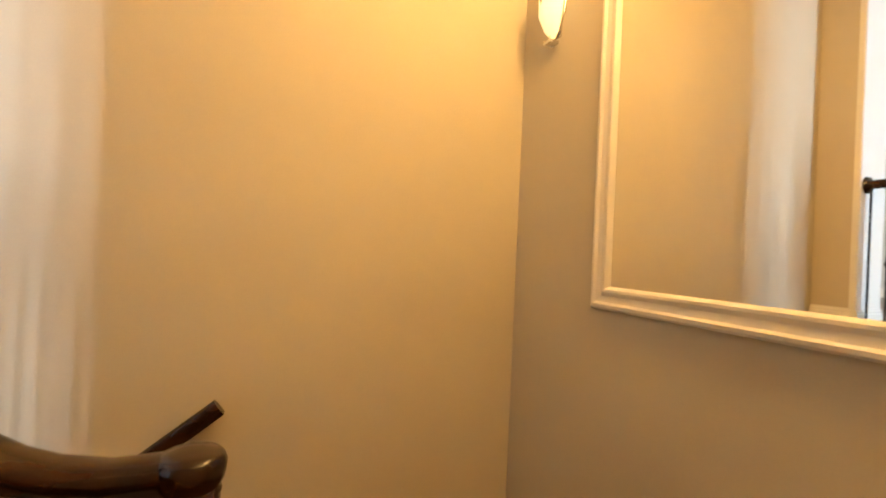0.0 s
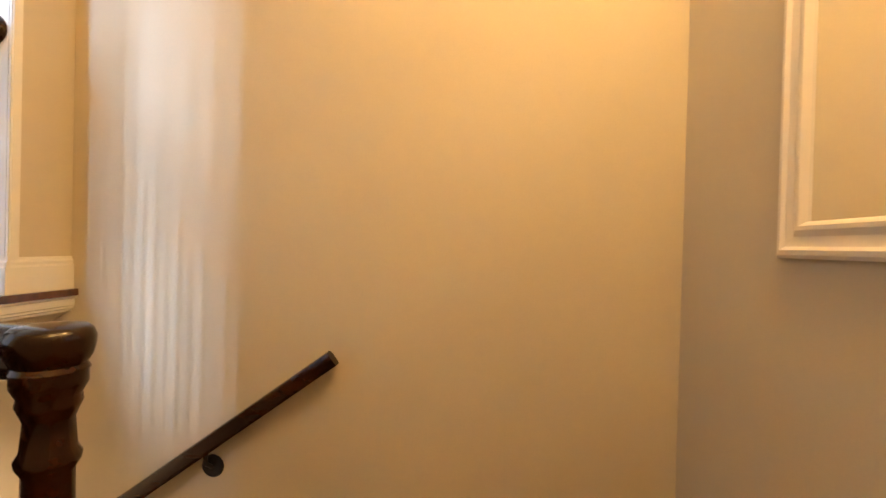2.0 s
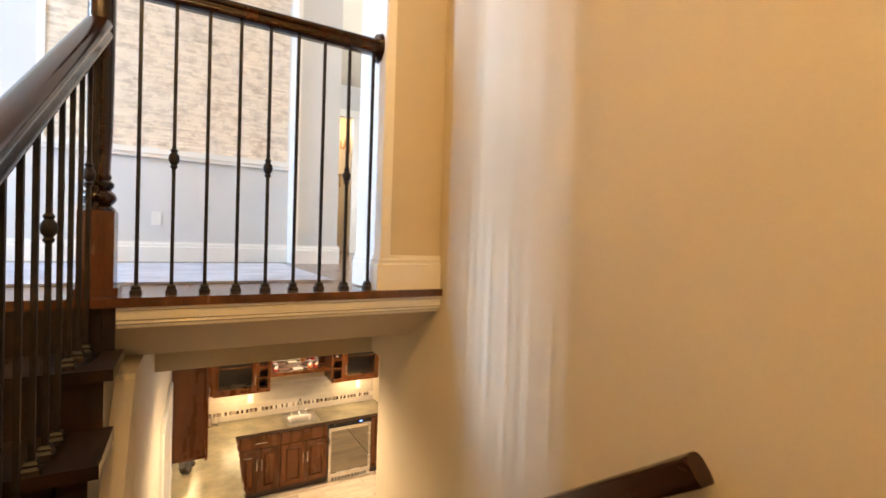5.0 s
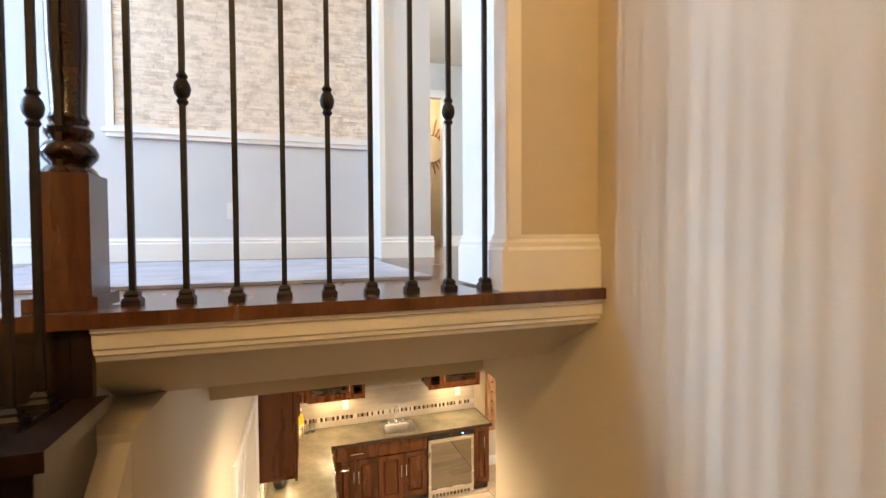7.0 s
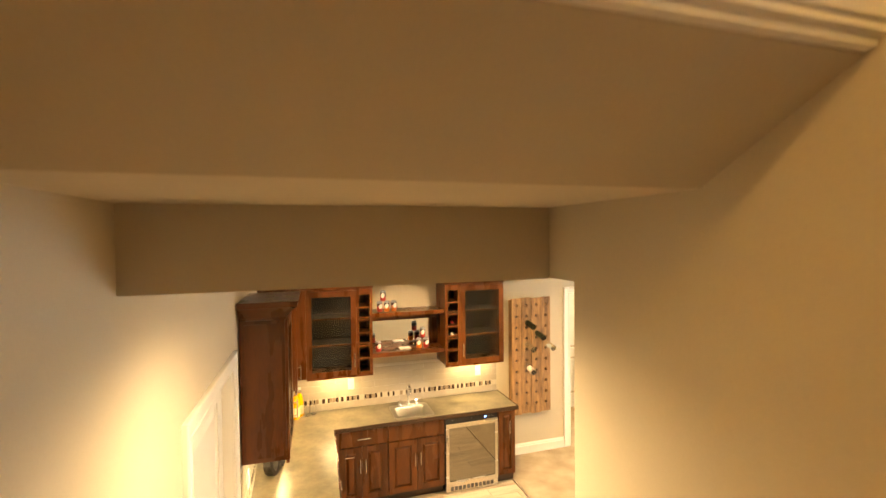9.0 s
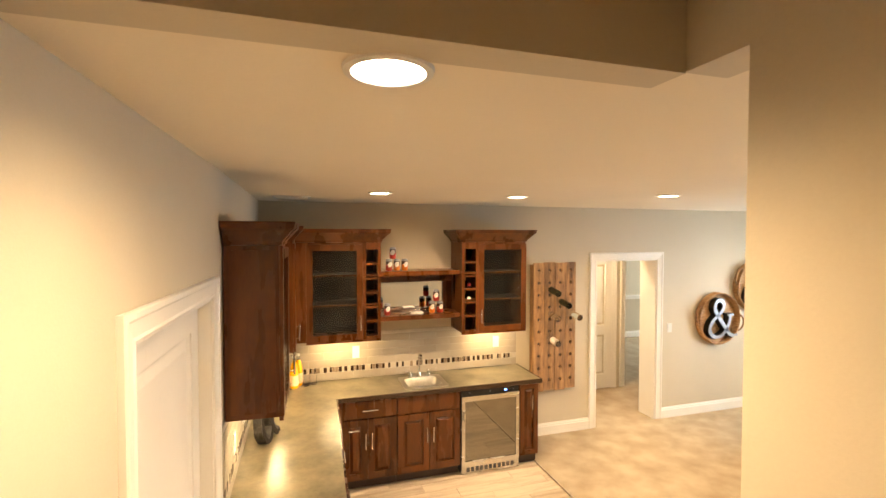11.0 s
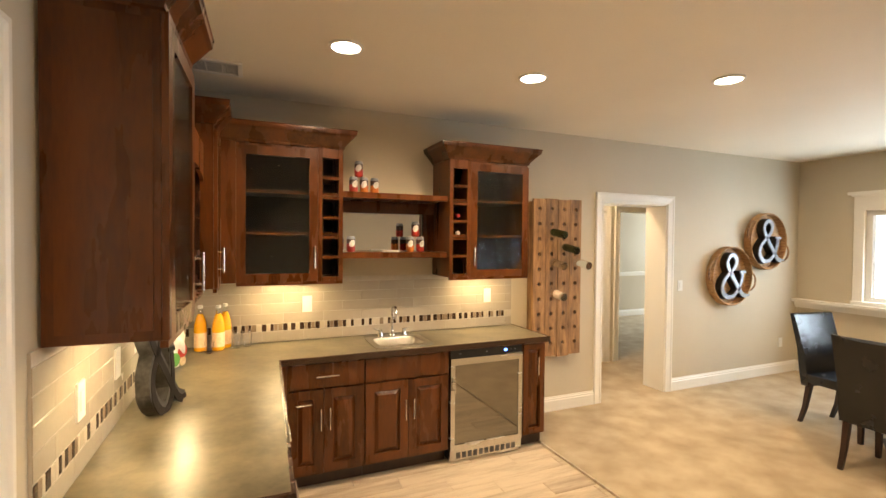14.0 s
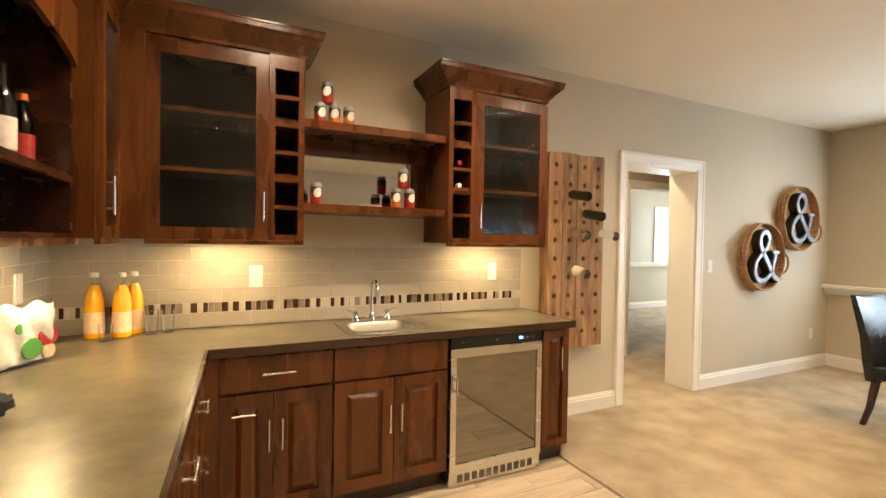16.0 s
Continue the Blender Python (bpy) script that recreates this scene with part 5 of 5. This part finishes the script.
# ---- round trays with ampersands on the wall ----
def tray(m, tilt, label):
    t = thing("round_tray", m, label, "tray", "trays on the wall")
    R = 0.345
    bm = bmesh.new()
    seg = 40
    for i in range(7):
        z = 0.012 + i * 0.013
        ring = 0.004 * (i % 2)
        for j in range(seg):
            a0, a1 = 2 * math.pi * j / seg, 2 * math.pi * (j + 1) / seg
            wob = 0.003 * ((j + i) % 2)
            tube(bm, ((R + wob) * math.cos(a0), -z, (R + wob) * math.sin(a0)), ((R + 0.003 - wob) * math.cos(a1), -z, (R + 0.003 - wob) * math.sin(a1)), 0.0075, seg=5, caps=False)
    part("rim", bm, M_BASKET, t, smooth=True)
    bm = bmesh.new()
    tube(bm, (0, -0.012, 0), (0, -0.001, 0), R, seg=40)
    part("base", bm, M_BASKET, t)
    for s in (-1, 1):
        bm = bmesh.new()
        pts = [(s * (R + 0.075 * math.sin(a)), -0.07 - 0.02 * math.sin(a), -0.11 * math.cos(a)) for a in np.linspace(0, math.pi, 11)]
        for a, b in zip(pts, pts[1:]):
            tube(bm, a, b, 0.011, seg=7)
        part("rope_handle", bm, M_HANDLE, t, smooth=True, at=pose(0, 0, 0, 0, tilt, 0))
    return t


def ampersand(name, height, width, depth, material, parent, at, label="", grow=0.0, squeeze=1.0):
    """A looped ampersand drawn as one swelling stroke with two small serifs, front towards -y."""
    knots = [(0.46, -0.47), (0.30, -0.40), (0.10, -0.15), (-0.13, 0.15), (-0.19, 0.33), (-0.10, 0.47), (0.04, 0.47), (0.11, 0.34), (0.03, 0.18), (-0.14, 0.05), (-0.31, -0.12), (-0.34, -0.32), (-0.20, -0.46), (0.0, -0.46), (0.18, -0.33), (0.29, -0.12), (0.33, 0.06)]
    pts = []
    ks = [knots[0]] + knots + [knots[-1]]
    for i in range(len(knots) - 1):
        p0, p1, p2, p3 = (Vector((k[0] * squeeze, k[1], 0)) for k in ks[i:i + 4])
        for t in np.linspace(0, 1, 7)[:-1]:
            pts.append(0.5 * ((2 * p1) + (p2 - p0) * t + (2 * p0 - 5 * p1 + 4 * p2 - p3) * t * t + (3 * p1 - p0 - 3 * p2 + p3) * t ** 3))
    pts.append(Vector((knots[-1][0] * squeeze, knots[-1][1], 0)))
    n = len(pts)
    bm = bmesh.new()
    rings = []
    for i, p in enumerate(pts):
        d = (pts[min(i + 1, n - 1)] - pts[max(i - 1, 0)]).normalized()
        q = Vector((-d.y, d.x, 0))
        w = width * (1.0 + 0.35 * abs(d.x * 0.7 - d.y * 0.7) * (d.x * d.y < 0)) / 2 + grow
        a, b = (p * height + q * w), (p * height - q * w)
        rings.append([(a.x, 0, a.y), (b.x, 0, b.y), (b.x, -depth, b.y), (a.x, -depth, a.y)])
    ring_loft(bm, rings)
    for cx, cy in ((0.34, 0.09), (0.47, -0.45)):
        cx *= squeeze
        w, h = 0.10 * height * squeeze + grow, 0.025 * height + grow
        box(bm, cx * height - w, cx * height + w, -depth - 0.0007, -0.0007, cy * height - h, cy * height + h)
    return part(name, bm, material, parent, label, bevel=0.003, at=at)


for x, z, tl in ((7.14, 1.305, 12), (7.80, 1.725, 25)):
    tray(pose(x, YK - 0.002, z), tl, "round woven rattan tray with rope handles hung on the wall")
    am = thing("ampersand_letter", pose(x, YK - 0.016, z), "dark metal ampersand with a silver face in a tray", "letter", "ampersand letters")
    ampersand("body", 0.52, 0.042, 0.07, M_BLACKMETAL, am, pose(0, 0, 0), grow=0.004)
    ampersand("face", 0.52, 0.036, 0.012, M_ZINC, am, pose(0, -0.0715, 0), "silver painted face")
# standing ampersand on the worktop
am = thing("ampersand_letter", pose(1.41, 6.12, 0.914, 0, 0, 70), "large dark metal ampersand leaning on the tiled wall", "letter", "ampersand letters")
ampersand("body", 0.45, 0.042, 0.062, M_GUNMETAL, am, pose(0, 0.01, 0.230, -8, 0, 0), squeeze=0.60)
ampersand("face_rim", 0.45, 0.028, 0.004, M_IRON, am, pose(0, -0.053, 0.221, -8, 0, 0), "recessed dark face", squeeze=0.60)

# ---- dining set ----
def parson_chair(m, label):
    """Front towards +y, origin between the feet."""
    c = thing("dining_chair", m, label, "chair", "chairs round the table")
    W, D = 0.235, 0.24
    bm = bmesh.new()
    box(bm, -W, W, -D + 0.02, D, 0.40, 0.475)
    for v in bm.verts:
        if v.co.z > 0.45:
            v.co.x *= 0.985
    part("seat", bm, M_LEATHER, c, bevel=0.02, seg=3, smooth=True)
    bm = bmesh.new()
    rings = []
    for z, y, th, w in ((0.36, -D + 0.03, 0.065, W), (0.50, -D + 0.01, 0.07, W), (0.70, -D - 0.035, 0.06, W), (0.88, -D - 0.085, 0.05, W + 0.004), (1.0, -D - 0.125, 0.04, W + 0.006)):
        row = [(w * u, y + 0.02 * u * u * (1 if z > 0.6 else 0.3), z + 0.018 * (u * u if z > 0.95 else 0)) for u in np.linspace(-1, 1, 9)]
        rings.append(row + [(p[0], p[1] - th, p[2]) for p in row[::-1]])
    ring_loft(bm, rings)
    part("backrest", bm, M_LEATHER, c, bevel=0.008, smooth=True, seg=2)
    for sx in (-1, 1):
        for front in (True, False):
            bm = bmesh.new()
            x = sx * (W - 0.03)
            if front:
                ring_loft(bm, [[(x + a * s, D - 0.03 + b * s, z) for a, b in ((-1, -1), (1, -1), (1, 1), (-1, 1))] for z, s in ((0.0, 0.015), (0.4, 0.022))])
            else:
                ring_loft(bm, [[(x + a * s, y + b * s, z) for a, b in ((-1, -1), (1, -1), (1, 1), (-1, 1))] for z, s, y in ((0.0, 0.015, -D - 0.055), (0.15, 0.017, -D - 0.01), (0.40, 0.022, -D + 0.03))])
            part("leg", bm, M_DARKWOOD, c, bevel=0.003)
    return c


ch = parson_chair(pose(6.82, 5.99, 0.012, 0, 0, 172), "black leather dining chair with dark legs near the wall")
c2 = copy_thing(ch, pose(6.21, 5.42, 0.012, 0, 0, -91))
tagged(c2, "black leather dining chair with its back to the bar")
c3 = copy_thing(ch, pose(7.95, 5.25, 0.012, 0, 0, 82))
tagged(c3, "black leather dining chair near the window")
tb = thing("dining_table", pose(7.05, 5.30, 0.012), "round plank-top dining table on a dark pedestal", "table")
TR = 0.82
for i in range(9):
    x0, x1 = -TR + i * 2 * TR / 9 + 0.001, -TR + (i + 1) * 2 * TR / 9 - 0.001
    n = 5
    up_, dn = [], []
    for k in range(n):
        x = x0 + (x1 - x0) * k / (n - 1)
        y = math.sqrt(max(0.0001, TR * TR - x * x))
        up_.append((x, y))
        dn.append((x, -y))
    loop = dn + up_[::-1]
    bm = bmesh.new()
    ring_loft(bm, [[(x, y, 0.712) for x, y in loop], [(x, y, 0.748) for x, y in loop]])
    part("top_plank", bm, M_TABLETOP, tb, at=pose(0, 0, 0, 0, 0, 25), bevel=0.003)
bm = bmesh.new()
ring_loft(bm, [[(r * math.cos(a), r * math.sin(a), z) for a in np.linspace(0, 2 * math.pi, 49)[:-1]] for r, z in ((TR - 0.05, 0.66), (TR - 0.04, 0.711))])
part("apron", bm, M_DARKWOOD, tb)
bm = bmesh.new()
lathe(bm, [(0.14, 0.18), (0.15, 0.24), (0.09, 0.30), (0.10, 0.45), (0.13, 0.55), (0.16, 0.62), (0.22, 0.66)], 24)
part("pedestal", bm, M_DARKWOOD, tb, smooth=True)
for i in range(4):
    bm = bmesh.new()
    pts = [(0.06, 0, 0.30), (0.18, 0, 0.28), (0.32, 0, 0.19), (0.44, 0, 0.08), (0.54, 0, 0.035)]
    sweep(bm, pts, [(-0.035, -0.035), (0.035, -0.035), (0.035, 0.035), (-0.035, 0.035)], side=Vector((0, 1, 0)))
    part("foot", bm, M_DARKWOOD, tb, bevel=0.008, at=pose(0, 0, 0, 0, 0, 45 + 90 * i))


def canister(m, mats, h, r, label):
    c = thing("canister", m, label, "canister", "canisters on the table")
    bm = bmesh.new()
    lathe(bm, [(r * 0.95, 0), (r, 0.006), (r, h * 0.45), (r, h - 0.02)], 24)
    part("body", bm, mats[0], c, smooth=True)
    bm = bmesh.new()
    tube(bm, (0, 0, h * 0.18), (0, 0, h * 0.62), r + 0.001, seg=24, caps=False)
    part("band", bm, mats[1], c, smooth=True)
    bm = bmesh.new()
    lathe(bm, [(r + 0.003, h - 0.02), (r + 0.003, h - 0.004), (r - 0.004, h)], 24)
    part("lid", bm, mats[2], c, smooth=True)


canister(pose(6.95, 5.73, 0.76), (M_ROPE, M_LABEL, M_ROPE), 0.27, 0.052, "tan cylindrical canister on the dining table")
canister(pose(7.17, 5.66, 0.76), (M_RED, M_LABEL, M_WPLASTIC), 0.28, 0.062, "red printed canister on the dining table")
canister(pose(7.0, 5.53, 0.76), (M_ORANGE, M_RED, M_STEEL), 0.29, 0.068, "orange and red printed canister with metal lid")

# ---- things on the bar ----
def can(m, mt, label):
    c = thing("drink_can", m, label, "can", "cans on the shelves")
    bm = bmesh.new()
    lathe(bm, [(0.024, 0), (0.032, 0.008), (0.033, 0.012), (0.033, 0.062)], 18)
    part("print", bm, mt, c, smooth=True)
    bm = bmesh.new()
    ring_loft(bm, [[(0.0332 * math.cos(a), 0.0332 * math.sin(a), z + k * 0.009 * math.sin(2 * a)) for a in np.linspace(0, 2 * math.pi, 19)[:-1]] for z, k in ((0.061, 1), (0.098, 0))], cap0=False, cap1=False)
    part("upper_print", bm, M_CANDARK, c, "dark printed upper half", smooth=True)
    bm = bmesh.new()
    lathe(bm, [(0.0331, 0.098), (0.0331, 0.105), (0.027, 0.118), (0.027, 0.122), (0.024, 0.119)], 18)
    part("top", bm, M_ZINC, c, "silver upper band", smooth=True)
    bm = bmesh.new()
    ring_loft(bm, [[(0.0337 * math.sin(u * k * 0.75), -0.0337 * math.cos(u * k * 0.75), 0.066 + 0.027 * k * w + 0.006 * u * k) for u, w in ((math.cos(a), math.sin(a)) for a in np.linspace(0, 2 * math.pi, 17)[:-1])] for k in (1.0, 0.5, 0.05)], cap0=False)
    part("emblem", bm, M_BAG, c, "pale printed emblem", smooth=True)


S1, S2, CY = 2.0655, 1.6105, 7.19
for x, y, z, mt in ((2.567, CY, S1, M_RED), (2.650, CY, S1, M_ORANGE), (2.735, CY + 0.01, S1, M_ORANGE), (2.608, CY, S1 + 0.1222, M_RED), (3.030, CY, S2, M_ORANGE), (3.113, CY - 0.01, S2, M_RED), (3.075, CY, S2 + 0.1222, M_RED), (2.545, CY - 0.02, S2, M_RED)):
    can(pose(x, y, z, 0, 0, random.uniform(-20, 20)), mt, "printed drink can, " + ("red" if mt is M_RED else "orange") + " with a silver top, on a shelf")
tagged(boxes("small_dish", None, M_WPLASTIC, [(2.80, 2.93, 7.16, 7.26, S2, S2 + 0.012)], 0.004), "small white dish on the lower shelf", "dish")


def juice(m):
    j = thing("juice_bottle", m, "glass bottle of orange juice with printed label", "bottle", "juice bottles on the worktop")
    bm = bmesh.new()
    lathe(bm, [(0.034, 0), (0.041, 0.008), (0.041, 0.16), (0.037, 0.20), (0.024, 0.245), (0.016, 0.262)], 22)
    part("juice", bm, M_JUICE, j, smooth=True)
    bm = bmesh.new()
    lathe(bm, [(0.0165, 0.2622), (0.014, 0.275), (0.014, 0.298), (0.016, 0.30), (0.016, 0.312)], 16)
    part("neck", bm, M_PALEGL, j, "clear glass neck", smooth=True)
    bm = bmesh.new()
    tube(bm, (0, 0, 0.03), (0, 0, 0.13), 0.0417, seg=22, caps=False)
    part("label", bm, M_PEACH, j, "peach printed label", smooth=True)
    bm = bmesh.new()
    tube(bm, (0, 0, 0.30), (0, 0, 0.32), 0.0175, 0.0165, 14)
    part("cap", bm, M_WPLASTIC, j)


for x, y in ((1.513, 7.28), (1.628, 7.26), (1.668, 7.335)):
    juice(pose(x, y, 0.914))


def tumbler(m, h=0.12, r=0.034):
    bm = bmesh.new()
    lathe(bm, [(r * 0.8, 0), (r * 0.82, 0.004), (r, h), (r - 0.002, h), (r * 0.78, 0.012), (0.002, 0.010)], 20)
    tagged(part("drinking_glass", bm, M_CLEAR, None, "clear drinking glass on the worktop", smooth=True, at=m), category="glass", group="glasses on the worktop")


tumbler(pose(1.745, 7.30, 0.914))
tumbler(pose(1.815, 7.33, 0.914))
tumbler(pose(1.575, 7.19, 0.914), 0.08, 0.03)
# snack bag
bg = thing("snack_bag", pose(1.385, 6.82, 0.914, 0, 0, 62), "crinkled white snack bag with green and red print", "bag")
bm = bmesh.new()
nu, nv = 15, 13
grid = [[], []]
random.seed(3)
for s in (0, 1):
    for i in range(nu):
        for j in range(nv):
            u, v = i / (nu - 1) * 2 - 1, j / (nv - 1)
            puff = max(0.0, (1 - u ** 4)) * max(0.0, 1 - (2 * v - 0.85) ** 4 * 0.6) * 0.05 * (1 if 0 < j < nv - 1 else 0)
            puff *= 1 + 0.25 * math.sin(7 * u + 9 * v)
            wv = 0.02 * math.sin(5 * v + 2 * u)
            grid[s].append(bm.verts.new((u * (0.115 - 0.012 * math.sin(v * 3.14)), (puff if s else -puff) + wv * 0.3 - 0.02 * v, v * 0.235 + 0.012 * math.sin(6 * u) * (v > 0.9))))
for s in (0, 1):
    for i in range(nu - 1):
        for j in range(nv - 1):
            a = grid[s]
            bm.faces.new((a[i * nv + j], a[(i + 1) * nv + j], a[(i + 1) * nv + j + 1], a[i * nv + j + 1]))
bmesh.ops.remove_doubles(bm, verts=bm.verts, dist=0.0008)
part("bag", bm, M_BAG, bg, smooth=True)
for x, z, r, mt in ((-0.03, 0.07, 0.042, M_GREEN), (0.05, 0.105, 0.042, M_RED), (-0.065, 0.15, 0.02, M_GREEN), (0.05, 0.045, 0.03, M_ROPE)):
    bm = bmesh.new()
    lathe(bm, [(r, -0.004), (r * 0.96, 0.0005), (r * 0.5, 0.002)], 16)
    part("print", bm, mt, bg, at=pose(x, -0.056 - 0.01 * (abs(x) < 0.05), z, 90, 0, 0), smooth=True)
# bottles in the open cabinet
bottle("brown_bottle", pose(1.47, 6.53, UZ + 0.2355), M_GREENGL, "brown glass bottle with a red label in the cabinet", "bottles in the open cabinet", 0.24, 0.032, M_RED, M_ORANGE, "red printed label")
bottle("clear_bottle", pose(1.46, 6.40, UZ + 0.2355), M_PALEGL, "clear glass bottle in the open cabinet", "bottles in the open cabinet", 0.30, 0.036, M_LABEL, None)
# wine bottles lying in the cubbies, necks outwards
for zi, cp in ((3, M_WINE), (2, M_WPLASTIC)):
    z = UZ + 0.03 + (UT - UZ - 0.10) * (zi + 0.5) / 6 - 0.02
    bottle("wine_bottle", pose(3.408, UY + 0.315, z - 0.005, 90, 0, 0), M_GREENGL, "wine bottle lying in a cubby, foil end outwards", "bottles in the cubbies", cap=cp)

# ---- wood-look floor tiles ----
random.seed(11)
PW, PL = 0.152, 0.914
planks = {}


def plank(w, l):
    key = (round(w, 3), round(l, 3))
    if key not in planks:
        bm = bmesh.new()
        ring_loft(bm, [[(0, 0, 0), (l, 0, 0), (l, w, 0), (0, w, 0)], [(0, 0, 0.010), (l, 0, 0.010), (l, w, 0.010), (0, w, 0.010)], [(0.0015, 0.0015, 0.012), (l - 0.0015, 0.0015, 0.012), (l - 0.0015, w - 0.0015, 0.012), (0.0015, w - 0.0015, 0.012)]], cap0=False)
        planks[key] = mesh_of("plank", bm, M_PLANK)
    return planks[key]


y, row = 3.9, 0
while y < 6.92:
    w = min(PW, 6.925 - y)
    x = 1.99 - (row * 0.31) % PL if y > 5.16 else 1.305 - (row * 0.31) % PL
    lo = 1.99 if y > 5.16 else 1.305
    while x < 4.088:
        a, b = max(x, lo), min(x + PL, 4.088)
        if b - a > 0.03:
            piece("plank", plank(w - 0.003, b - a - 0.003), slab, pose(a, y, -0.0125))
        x += PL
    y += PW
    row += 1
